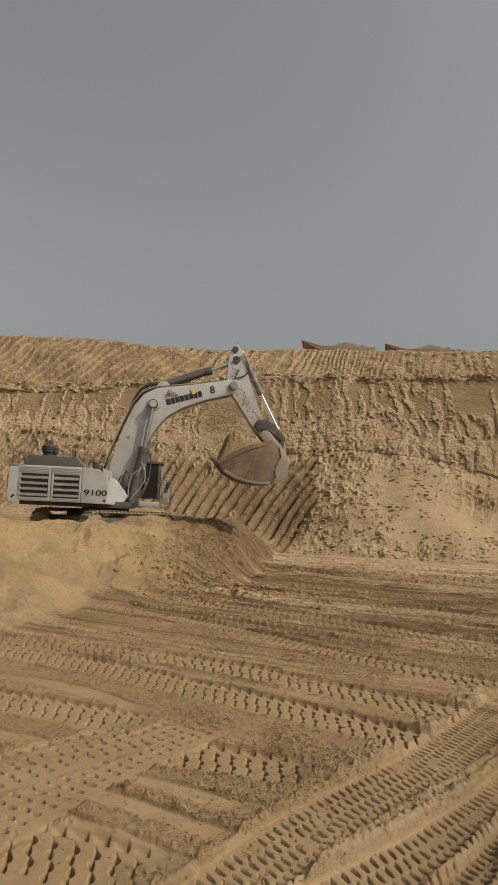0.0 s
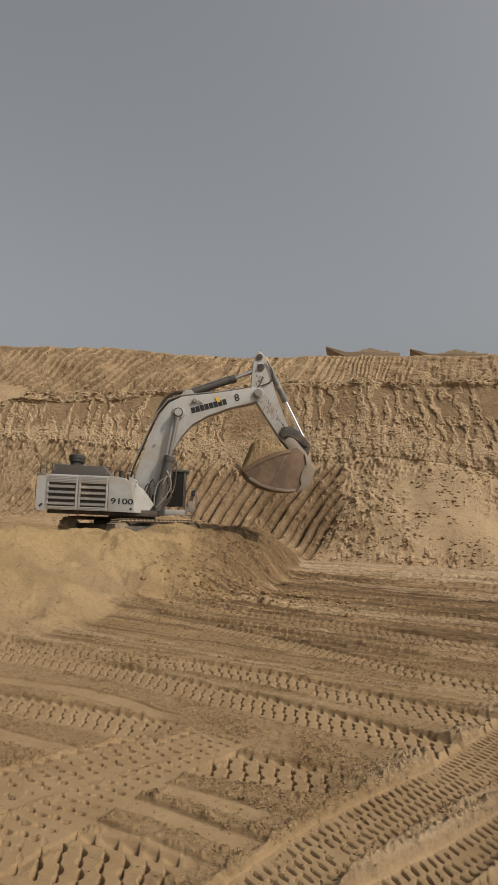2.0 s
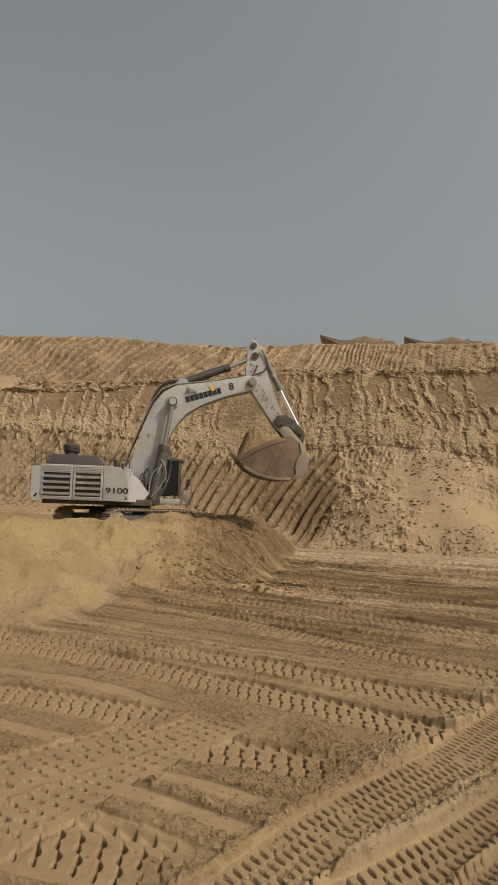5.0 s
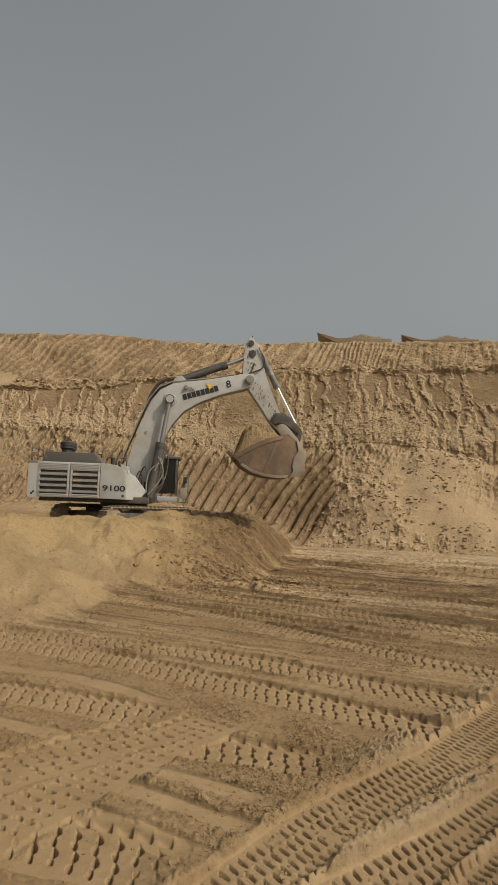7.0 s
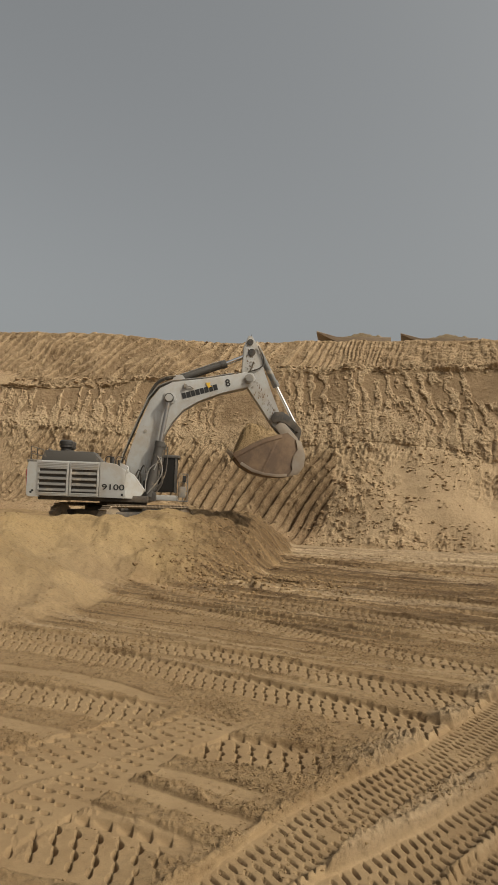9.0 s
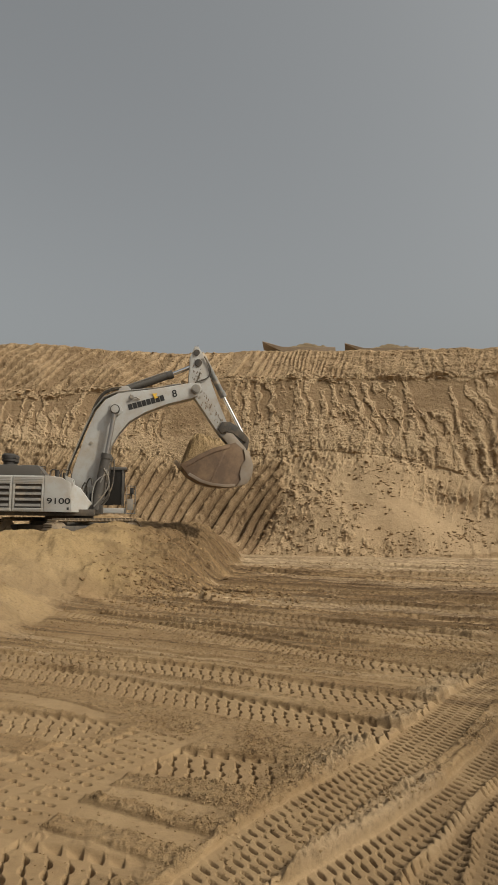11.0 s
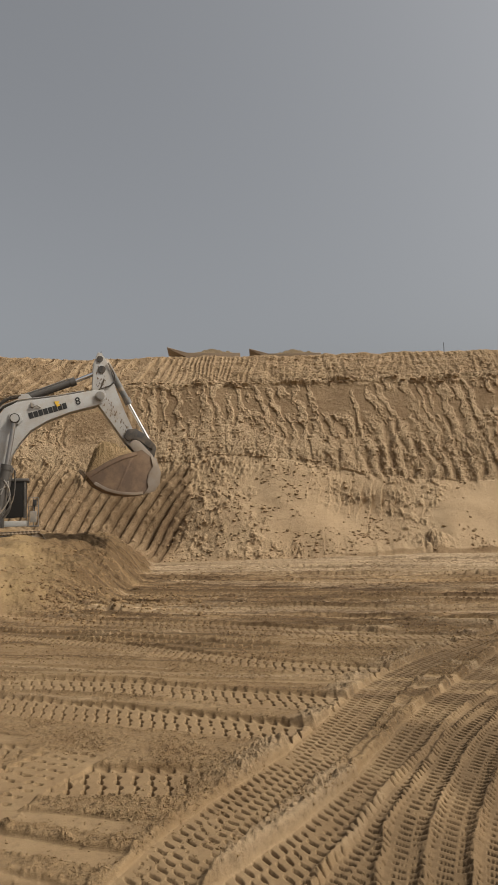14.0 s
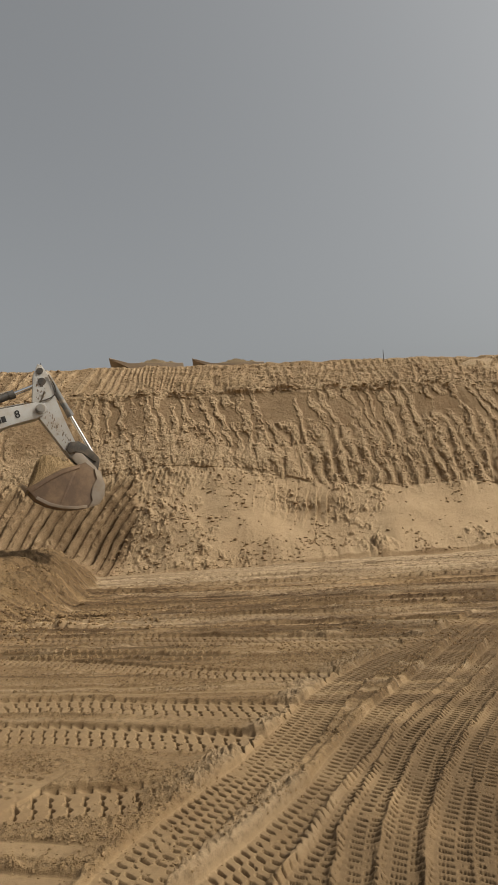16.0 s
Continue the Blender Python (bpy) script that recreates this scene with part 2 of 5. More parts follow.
# smooth damp strips with a toothed rim
WET = (
    (((-3.3, 21.28), (-2.17, 20.2), (-0.73, 19.35), (0.62, 18.39), (2.46, 17.11), (2.96, 16.56), (4.57, 15.52)), 0.30),
    (((9.0, 22.9), (11.4, 21.9), (13.5, 20.8), (17, 18.8)), 0.40),
)
# the foot of the sand bench on which the excavator stands, from the pit's side to the bank
FOOT = ((-60, 6), (-20, 10.8), (-9.5, 13.8), (-5.6, 15.4), (-4.3, 17.4), (-4.0, 20.0), (-3.7, 22.4), (-2.6, 24.2), (-1.0, 25.1), (0.4, 25.6), (1.4, 29), (2.7, 36), (3.6, 44), (4.2, 60))
FOOT_LINE = curve_points(FOOT, 8)
BANK_AZ, BANK_V = 12.0, 47.5     # the bank's normal and the distance of its foot
BN = np.array((math.sin(radians(BANK_AZ)), math.cos(radians(BANK_AZ))))
BE = np.array((BN[1], -BN[0]))


def floor_height(X, Y, fine=True):
    """Height of pit floor and bench, with the soil attributes: bench sand, dampness together with some painted shade,
    dusty dryness.
    """
    z = 0.05 * rough_noise(X * 0.15, Y * 0.15, 3, 3) + 0.016 * rough_noise(X * 1.3, Y * 1.3, 5, 3)
    soil, damp, dusty = np.zeros_like(X), np.zeros_like(X), np.zeros_like(X)
    # bench
    idx, dist, side, way, ends, run = along(FOOT_LINE, X, Y, 70)
    d = np.full_like(X, -50.0)
    d[idx] = dist * side
    wob = rough_noise(X * 0.35, Y * 0.35, 21, 4)
    d = d + 0.5 * wob * step(0, 1.5, d + 1)
    width = 5.6 - 2.2 * step(-2.5, 1.5, X)
    lip = (2.16 + 0.13 * wob + 0.20 * np.exp(-((X + 4.2) / 1.5) ** 2)) * step(0, 1, d / width) ** 0.85
    back = step(width + 0.6, width + 4.2, d)
    bench = lip * (1 - back) + (1.32 + 0.1 * wob) * back
    on = step(-0.2, 0.8, d)
    inward = 0.208 * X + 0.978 * Y
    bench = bench + back * (1.3 * step(35.5, 42, inward) * (1 - 0.9 * step(-9, -12, X)) + 0.2 * step(-9.0, -11.0, X) * step(30, 33.5, inward))
    z = z + np.where(d > 0, bench, 0)
    slump = on * (1 - back)
    z += slump * (0.16 * rough_noise(X * 1.0, Y * 0.45, 25, 4) + (0.02 + 0.10 * step(-3.5, 0, X)) * np.clip(rough_noise(X * 2.3, Y * 1.8, 27, 5, 0.7), -0.35, 1.2))
    soil = step(-0.6, 2.6, d + 0.5 * wob)
    damp = np.maximum(damp, (0.22 + 0.25 * step(-9, -4, X)) * slump * step(-0.3, 0.7, rough_noise(X * 0.7, Y * 0.5, 29, 4, 0.6)))
    dusty = np.maximum(dusty, 0.20 * step(-2.6, -5.0, X) * step(-0.4, 0.8, d) * (1 - step(1.5, 4.5, d + wob)))
    soil = soil * (1 - 0.75 * back * step(33, 39, inward))
    # right flank: browner, moister soil, with the flank's shade also put into damp
    flank = on * step(-2.8, 0.4, X + 0.15 * (Y - 26))
    soil = soil * (1 - 0.75 * flank)
    damp = np.maximum(damp, 0.75 * flank * (1 - back))
    # loose dug-up heap at the toe under the bucket
    heap = np.exp(-(((X - 0.3) / 2.0) ** 2 + ((Y - 24.6) / 1.6) ** 2))
    z += heap * (0.15 + 0.15 * np.abs(rough_noise(X * 1.4, Y * 1.4, 31, 4)))
    damp = np.maximum(damp, 0.55 * heap)
    free = 1 - on
    band = np.exp(-((Y + 0.55 * X - 26) / 7.0) ** 2)
    damp = np.maximum(damp, 1.0 * band * free * step(-0.6, 0.4, rough_noise(X * 0.5 + Y * 0.2, Y * 0.9, 41, 4) + 0.2))
    dusty = np.maximum(dusty, free * step(38, 43, Y + 0.55 * X + 1.5 * wob) * 0.75)
    if not fine:
        return z, soil, damp, dusty, np.ones_like(X)
    crumbs = np.clip(rough_noise(X * 10.0, Y * 8.0, 61, 3, 0.8), -0.2, 1.5)
    lumpy = 0.35 + 0.65 * step(-0.3, 0.5, rough_noise(X * 0.8 + 3, Y * 0.8, 63, 3))
    rugged = 0.020 * crumbs * lumpy * (1 - 0.4 * on)
    z += rugged
    rug = np.where(on > 0.5, 0.55 + 0.4 * step(-3.5, 0, X), 0.55 + 0.45 * lumpy)
    bundle = step(0.6, 2.6, X - 0.5 * (Y - 5)) * (1 - step(14, 20, Y))
    # bundle darkened in colour to stand in for the shading of its ruts
    damp = np.maximum(damp, 1.0 * bundle * step(-1.2, 0.0, rough_noise(X * 0.6, Y * 0.6, 69, 3)))
    # streaks left by wheels and blades that went along the pit
    across, length = 0.47 * X + 0.88 * Y, 0.88 * X - 0.47 * Y
    streak = 0.6 * rough_noise(length * 0.10, across * 2.6, 65, 4, 0.8) + 0.8 * rough_noise(length * 0.05, across * 0.9, 66, 3, 0.7) * step(16, 24, across)
    far_floor = step(9.0, 13.0, across) * free
    z += (0.03 + 0.05 * step(16, 30, across)) * streak * far_floor * (1 - step(60, 70, across))
    z += step(15, 19, across) * free * 0.05 * np.clip(rough_noise(length * 1.7, across * 3.4, 64, 3, 0.6) - 0.05, 0, 1.2)
    damp = np.clip(damp + 0.8 * far_floor * step(0.1, 0.5, streak) * (1 - 0.7 * dusty), 0, 1)
    dusty = np.clip(dusty + 0.7 * far_floor * step(0.3, 0.8, -streak), 0, 1)
    lines = step(0.15, 0.3, lattice(length * 0.02, across * 0.7, 68)) * step(37, 40, across) * free
    dusty = np.clip(dusty + 0.5 * lines, 0, 1)
    damp = damp * (1 - 0.8 * lines)
    for pts, hw, up in STRIPS:
        i, ds, sd, wy, en, run = along(curve_points(pts), X, Y, hw * 2.5)
        fade = step(0, 0.8, wy) * step(0, 0.8, run - wy) * free[i]
        if up < 0:
            rim = ds / hw + 0.12 * rough_noise(wy * 2.5, ds * 4, 67, 3)
            flat = fade * (1 - step(0.85, 1.1, rim))
            z[i] += flat * (0.7 * up - rugged[i] * 0.95) - 0.35 * up * fade * np.exp(-((rim - 1.3) / 0.2) ** 2) * (0.5 + 0.6 * np.abs(crumbs[i]))
            damp[i] *= 1 - 0.8 * flat
            rug[i] *= 1 - 0.7 * flat
            dusty[i] = np.maximum(dusty[i], 0.12 * flat)
        else:
            z[i] += fade * up * np.exp(-(ds / hw) ** 2) * (0.75 + 0.5 * crumbs[i] * step(17, 11, Y[i]))
            dusty[i] = np.maximum(dusty[i], 0.55 * fade * np.exp(-(ds / hw) ** 2))
    for pts, hw in WET:
        i, ds, sd, wy, en, run = along(curve_points(pts), X, Y, hw * 2.5)
        fade = step(0, 0.8, wy) * step(0, 0.8, run - wy) * free[i]
        rim = ds / hw
        flat = fade * step(1.1, 0.9, rim)
        tooth = wy / 0.24 - np.floor(wy / 0.24)
        z[i] = z[i] * (1 - 0.9 * flat) - 0.05 * flat + fade * 0.09 * np.exp(-((rim - 1.25) / 0.18) ** 2) * (0.3 + tooth)
        damp[i] = np.maximum(damp[i] * (1 - flat), 0.85 * flat)
        dusty[i] *= 1 - flat
        rug[i] *= 1 - 0.7 * flat
    i, ds, sd, wy, en, run = along(curve_points(TRACKS[8][0]), X, Y, 14)
    swing = np.zeros_like(X)
    swing[i] = step(-0.35, 0.1, -ds * sd)
    for n, (pts, hw, deep, pitch, slant, lug) in enumerate(TRACKS):
        i, ds, sd, wy, en, run = along(curve_points(pts), X, Y, hw * 2.2)
        q = ds * sd / hw
        worn = 0.75 + 0.25 * rough_noise(wy * 0.5, q * 0.2 + n, 71, 2)
        fade = step(0, 0.6, wy) * step(0, 0.6, run - wy) * np.clip(free[i], 0, 1) * en * (1 - swing[i] * (slant > 0))
        edge = q + 0.06 * rough_noise(wy * 3, q * 2, 75 + n, 3)
        inside = 1 - step(0.94, 1.06, np.abs(edge))
        aq = np.abs(q)
        wander = 0.10 * rough_noise(wy * 2.2, q * 2, 80 + n, 2)
        if slant > 0:      # a middle row of stepped notches, and teeth along one rim
            ph = wy / pitch + 2.6 * slant * q + 0.09 * np.sin(math.pi * 3.1 * (q + 0.70)) + 0.5 * wander
            fr = np.abs(ph - np.floor(ph) - 0.4)
            girth = 0.18 * np.abs(np.sin(math.pi * 3.1 * (q + 0.70))) - 0.03
            bar = (1 - step(girth - 0.04, girth + 0.03, fr)) * (1 - step(0.60, 0.66, aq)) * step(-0.95, -0.4, rough_noise(wy * 4, q * 3, 95 + n, 2))
            saw = wy / pitch + 2.6 * slant * q
            saw = saw - np.floor(saw)
            bar = np.maximum(bar, 0.62 * np.clip(1.5 * saw - 0.35, 0, 1) * step(0.74, 0.80, aq) * (1 - step(0.98, 1.05, aq)) * (q > 0))
        else:              # broken bars aslant
            row = np.clip((q + 0.9) / 0.45, 0, 3.999)
            rf = row - np.floor(row)
            ph = wy / pitch + slant * q * 2.2 + 0.5 * np.floor(row) + wander
            fr = np.abs(ph - np.floor(ph) - 0.5)
            girth = (0.16 - 0.16 * np.abs(rf - 0.5)) * step(-0.8, -0.35, rough_noise(wy * 5, q * 3, 90 + n, 2))
            bar = (1 - step(girth - 0.04, girth + 0.03, fr)) * (1 - step(0.38, 0.44, np.abs(rf - 0.5))) * (1 - step(0.86, 0.94, aq))
        press = -deep * inside - lug * bar * inside * np.clip(worn + 0.25, 0.15, 1.1)
        rim = np.exp(-((np.abs(edge) - 1.18) / 0.13) ** 2)
        berm = rim * (0.45 * deep * (0.75 + 0.4 * np.abs(rough_noise(wy * 2.5, q * 3, 85 + n, 3))) + 0.012 * crumbs[i])
        old = z[i]
        base = old * (1 - 0.93 * inside * fade) + 0.93 * inside * fade * (0.05 * rough_noise(X[i] * 0.15, Y[i] * 0.15, 3, 3))
        z[i] = base + fade * (press + berm)
        rug[i] *= 1 - 0.65 * inside * fade
        damp[i] *= 1 - (0.35 if slant > 0 else 0.0) * inside * fade
        dusty[i] = np.maximum(dusty[i] * (1 - 0.5 * inside * fade), 0.08 * inside * fade)
    return z, soil, damp, dusty, rug


def bank_line(U):
    """Heights along the bank: top of the loose slope, ledge, crest."""
    wav = rough_noise(U * 0.13, U * 0 + 2.0, 101, 3)
    loose = 7.6 - 1.9 * step(2, 14, U) + 1.4 * step(8, 28, -U) + 0.4 * wav
    ledge = 14.75 - 1.4 * step(6, 26, -U) - 0.3 * step(18, 30, U) + 0.25 * rough_noise(U * 0.4, U * 0, 103, 3)
    crest = 18.95 + 1.5 * step(12, 30, -U) + 0.14 * rough_noise(U * 0.5, U * 0, 105, 4)
    return loose, ledge, crest


def bank_surface(U, P):
    """Place on the bank, in (along, back, height), for the way U along and P = 0 foot, 1 loose slope's top, 2 ledge, 2.3 its back, 3.3 crest, 4 behind."""
    loose, ledge, crest = bank_line(U)
    seg = lambda a, b: np.clip((P - a) / (b - a), 0, 1)
    s1, s2, s3, s4, s5 = seg(0, 1), seg(1, 2), seg(2, 2.3), seg(2.3, 3.3), seg(3.3, 4)
    V = BANK_V + 6.2 * s1 + 3.8 * s2 + 2.6 * s3 + 4.4 * s4 + 22.0 * s5
    Z = loose * (0.35 * s1 + 0.65 * s1 ** 1.5) + (ledge - loose) * s2 + 0.25 * s3 + (crest - ledge - 0.25) * (1.15 * s4 - 0.15 * s4 * s4) - 0.3 * s5
    in1, in2, in3 = (P <= 1.0) * 1.0, step(0.95, 1.05, P) * (1 - step(1.93, 2.0, P)), step(1.9, 2.02, P) * (1 - step(2.3, 2.5, P))
    in4 = step(2.28, 2.4, P) * (1 - step(3.2, 3.35, P))
    crumb = rough_noise(U * 2.3, Z * 2.0, 137, 5, 0.72)
    hard = np.clip(crumb, -0.15, 1.3)
    patchy = rough_noise(U * 0.45, Z * 0.5, 138, 3)
    comb_of = lambda x, w: np.exp(-((x - np.floor(x) - 0.5) / w) ** 2)
    saw = lambda x: 1 - (x - np.floor(x))
    # tooth marks, leaning and curling over at the end, on the dug lower slope
    reach_end = -3.4 - 0.05 * (Z - 6.5) ** 2 * (Z < 6.5) + 0.25 * patchy
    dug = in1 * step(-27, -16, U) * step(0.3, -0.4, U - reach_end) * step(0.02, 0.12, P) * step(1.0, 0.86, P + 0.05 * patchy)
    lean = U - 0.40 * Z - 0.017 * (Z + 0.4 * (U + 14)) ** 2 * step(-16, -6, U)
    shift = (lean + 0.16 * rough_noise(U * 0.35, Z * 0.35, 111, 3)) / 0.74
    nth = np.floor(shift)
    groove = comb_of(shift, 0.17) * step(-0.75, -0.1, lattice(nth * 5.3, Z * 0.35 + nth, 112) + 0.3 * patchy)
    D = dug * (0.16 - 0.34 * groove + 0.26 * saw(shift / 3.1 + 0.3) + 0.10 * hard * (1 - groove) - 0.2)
    D = D - 1.3 * np.exp(-(((U + 7.5) / 4.5) ** 2 + ((P - 0.35) / 0.33) ** 2)) * in1
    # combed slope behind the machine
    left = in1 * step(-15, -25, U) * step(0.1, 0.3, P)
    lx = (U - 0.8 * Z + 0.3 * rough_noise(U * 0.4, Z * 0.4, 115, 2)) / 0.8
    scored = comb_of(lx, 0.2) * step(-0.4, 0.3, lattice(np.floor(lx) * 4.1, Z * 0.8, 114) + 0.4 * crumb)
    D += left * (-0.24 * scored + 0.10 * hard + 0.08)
    # sand run down smooth, with soft hollows and broken lumps in it
    tum = in1 * (1 - dug) * step(-7, -3, U)
    lumps = np.clip(rough_noise(U * 2.0, Z * 2.2, 119, 4, 0.65) - 0.12, 0, 1.2)
    strewn = step(-0.25, 0.45, rough_noise(U * 0.3, Z * 0.4, 118, 3) + 0.45 * np.exp(-((U + 2) / 5) ** 2))
    D += tum * (0.32 * rough_noise(U * 0.24, Z * 0.33, 117, 3, 0.45) + 0.20 * lumps * strewn)
    comb = tum * np.exp(-(((U - 9.5) / 2.8) ** 2 + ((P - 0.74) / 0.13) ** 2))
    D -= comb * (0.55 * saw((U - 0.25 * Z + 0.3 * patchy) / 0.8) - 0.1 - 0.15 * hard)
    D += in1 * step(0, 0.15, P) * 0.025 * rough_noise(U * 4.1, Z * 4.3, 121, 3, 0.65) * (0.3 + 0.7 * strewn)
    # scarp: smooth brown panels between crumbling pale ribs that widen downwards
    smooth = 1 - 0.95 * np.exp(-(((U + 10.5) / 2.9) ** 4)) - 0.6 * np.exp(-(((U - 13.5) / 2.2) ** 2 + ((P - 1.72) / 0.2) ** 2))
    low = np.clip(P - 1, 0, 1)
    tilt = U + 0.28 * np.clip(Z - 10.5, 0, 9) * np.clip(0.4 + U / 20, -0.3, 1.2) + 0.30 * rough_noise(U * 0.7, Z * 0.6, 131, 3)
    comb2 = (tilt + 0.45 * lattice(tilt * 0.55, Z * 0.2, 134)) / 0.98
    nth = np.floor(comb2)
    gap = np.abs(comb2 - nth - 0.5 + 0.15 * lattice(nth * 2.9, Z * 0.5, 132))
    girth = 0.17 + 0.20 * (1 - low) ** 1.3 + 0.10 * lattice(nth * 1.7, Z * 0.7 + nth, 135)
    there = step(-0.45, 0.05, lattice(nth * 3.7, Z * 0.4 + nth, 133) + 0.45 * (1 - low) + 0.2 * crumb)
    blot = rough_noise(tilt * 2.0, Z * 1.15, 152, 4, 0.7)
    rib = step(0.10, -0.06, gap - 0.20 * blot - 0.08 * crumb - girth) * there
    spill = step(0.44, 0.26, low + 0.10 * step(-11, -15, U) + 0.13 * patchy + 0.06 * crumb + 0.25 * step(4, 9, U)) * step(12, 7, U)
    runs = np.clip(np.maximum(rib * smooth, 0.85 * spill * (0.55 + 0.6 * smooth)), 0, 1.2)
    D += in2 * (0.08 * rib * smooth + 0.10 * spill * step(0.98, 1.12, P) + 0.065 * hard * runs - 0.07 + 0.10 * rough_noise(U * 0.3, Z * 0.25, 136, 2))
    flute = step(4, 11, U) * step(0.62, 0.48, low + 0.07 * crumb - 0.1 * step(16, 22, U)) * in2
    fl = np.clip(comb_of((tilt + 0.22 * Z) / 1.05, 0.30) + 0.10 * blot, 0, 1.1)
    D += flute * (0.12 * fl + 0.04 * hard * fl - 0.06)
    runs = np.maximum(runs * (1 - 0.7 * flute), flute * np.clip(1.1 * fl + 0.25 * hard, 0, 1.1))
    D += in2 * 0.02 * rough_noise(U * 5, Z * 5, 139, 3, 0.65)
    D += 0.20 * np.exp(-((P - 1.06) / 0.10) ** 2) * rough_noise(U * 0.9, U * 0 + 1, 141, 4) * step(-2, 4, U)
    # crumbled foot of the scarp, drawn down in fine leaning runs
    foot = step(0.74, 0.92, P + 0.07 * patchy) * step(1.12, 1.0, P) * step(5, 0, U)
    fx = (U - 0.55 * Z + 0.2 * patchy) / 0.42
    D += foot * (0.12 * hard + 0.07 * comb_of(fx, 0.25))
    # clods on the ledge, overhanging a little
    D += in3 * (0.04 + 0.32 * np.clip(rough_noise(U * 1.1, P * 26, 143, 5, 0.72), -0.2, 1.2))
    # upper slope, combed at an angle, crumbling in layers further along
    bias = step(-8, 2, U)
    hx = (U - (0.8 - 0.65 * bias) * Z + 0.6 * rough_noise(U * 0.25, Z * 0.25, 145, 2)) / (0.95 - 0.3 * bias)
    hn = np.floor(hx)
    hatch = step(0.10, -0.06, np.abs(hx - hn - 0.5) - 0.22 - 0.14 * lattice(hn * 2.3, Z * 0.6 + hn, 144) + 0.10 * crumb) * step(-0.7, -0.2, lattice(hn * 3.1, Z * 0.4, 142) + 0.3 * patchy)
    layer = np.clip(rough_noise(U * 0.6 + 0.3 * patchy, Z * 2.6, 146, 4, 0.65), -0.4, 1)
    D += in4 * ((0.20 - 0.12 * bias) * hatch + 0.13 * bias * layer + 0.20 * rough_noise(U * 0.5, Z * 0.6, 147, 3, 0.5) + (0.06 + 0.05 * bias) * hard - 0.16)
    D += in4 * 0.03 * rough_noise(U * 4.4, Z * 4.4, 149, 3, 0.65)
    D += step(3.15, 3.4, P) * 0.08 * rough_noise(U * 2, V * 1.2, 151, 4)
    slope = np.interp(P, [0, 0.1, 0.9, 1.0, 1.95, 2.05, 2.3, 2.45, 3.2, 3.4, 4], [0.3, 0.8, 0.9, 1.15, 1.15, 0.6, 0.5, 0.75, 0.75, 0.1, 0.0])
    fade = step(0, 0.06, P) * (1 - step(3.6, 4.0, P))
    V = V - D * np.sin(slope) * fade
    Z = Z + D * np.cos(slope) * fade
    pile = np.clip(1 - np.hypot((U - 13.9) / 1.6, (P - 0.16) / 0.2), 0, 1)
    Z = Z + pile * (0.75 + 0.45 * rough_noise(U * 2.6, P * 16, 122, 5, 0.65))
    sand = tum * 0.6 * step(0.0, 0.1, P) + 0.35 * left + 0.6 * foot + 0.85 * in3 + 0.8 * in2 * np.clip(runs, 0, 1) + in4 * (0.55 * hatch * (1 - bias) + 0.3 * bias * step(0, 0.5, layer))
    panel = np.clip(1 - 1.25 * runs, 0, 1)
    # upper slope: shade of the hollows between ridges and layers is painted as darker soil
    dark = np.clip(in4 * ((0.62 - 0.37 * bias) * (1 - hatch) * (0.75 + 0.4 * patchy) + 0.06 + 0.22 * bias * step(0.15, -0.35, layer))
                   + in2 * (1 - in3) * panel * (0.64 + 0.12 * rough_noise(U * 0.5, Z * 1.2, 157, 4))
                   # combed left slope: score marks carry their shade in the colour as well
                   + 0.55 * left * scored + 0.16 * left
                   # dug soil is browner; shade in its grooves and right end is painted in too
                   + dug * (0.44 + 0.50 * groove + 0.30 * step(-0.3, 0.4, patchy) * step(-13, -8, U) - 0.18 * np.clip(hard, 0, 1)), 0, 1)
    return V, Z, np.clip(sand, 0, 1), dark, np.clip(0.45 * in2 * runs + 0.4 * in3 * (hard > 0.1), 0, 0.6), (1 - 0.55 * tum * (1 - strewn * 0.6)) * (1 - 0.25 * in4 * (1 - bias)) * (1 - 0.2 * dug) * (1 - 0.5 * in2 * panel), runs * in2


def sheet_mesh(name, X, Y, Z, soil, damp, dusty, mat, keep=None, rug=None):
    """A quad mesh on a table of places; keep marks the quads that belong to it. damp also carries the bank's brown
    faces and painted groove shade.
    """
    r, c = X.shape
    ids = np.arange(r * c).reshape(r, c)
    quads = np.stack([ids[:-1, :-1], ids[:-1, 1:], ids[1:, 1:], ids[1:, :-1]], -1).reshape(-1, 4)
    co = np.stack([X, Y, Z], -1).reshape(-1, 3)
    tone = np.stack([soil, damp, dusty, np.ones_like(soil) if rug is None else rug], -1).reshape(-1, 4)
    if keep is not None:
        quads = quads[keep.ravel()]
        used = np.unique(quads)
        back = np.zeros(r * c, np.int64)
        back[used] = np.arange(len(used))
        quads, co, tone = back[quads], co[used], tone[used]
    me = bpy.data.meshes.new(name)
    me.vertices.add(len(co))
    me.vertices.foreach_set("co", co.astype(np.float32).ravel())
    me.loops.add(len(quads) * 4)
    me.loops.foreach_set("vertex_index", quads.astype(np.int32).ravel())
    me.polygons.add(len(quads))
    me.polygons.foreach_set("loop_start", np.arange(0, len(quads) * 4, 4, dtype=np.int32))
    me.polygons.foreach_set("use_smooth", np.ones(len(quads), bool))
    me.update(calc_edges=True)
    me.attributes.new("soil", "FLOAT_COLOR", "POINT").data.foreach_set("color", tone.astype(np.float32).ravel())
    me.materials.append(mat)
    return new(name, me)


def place(U, V):
    return U * BE[0] + V * BN[0], U * BE[1] + V * BN[1]


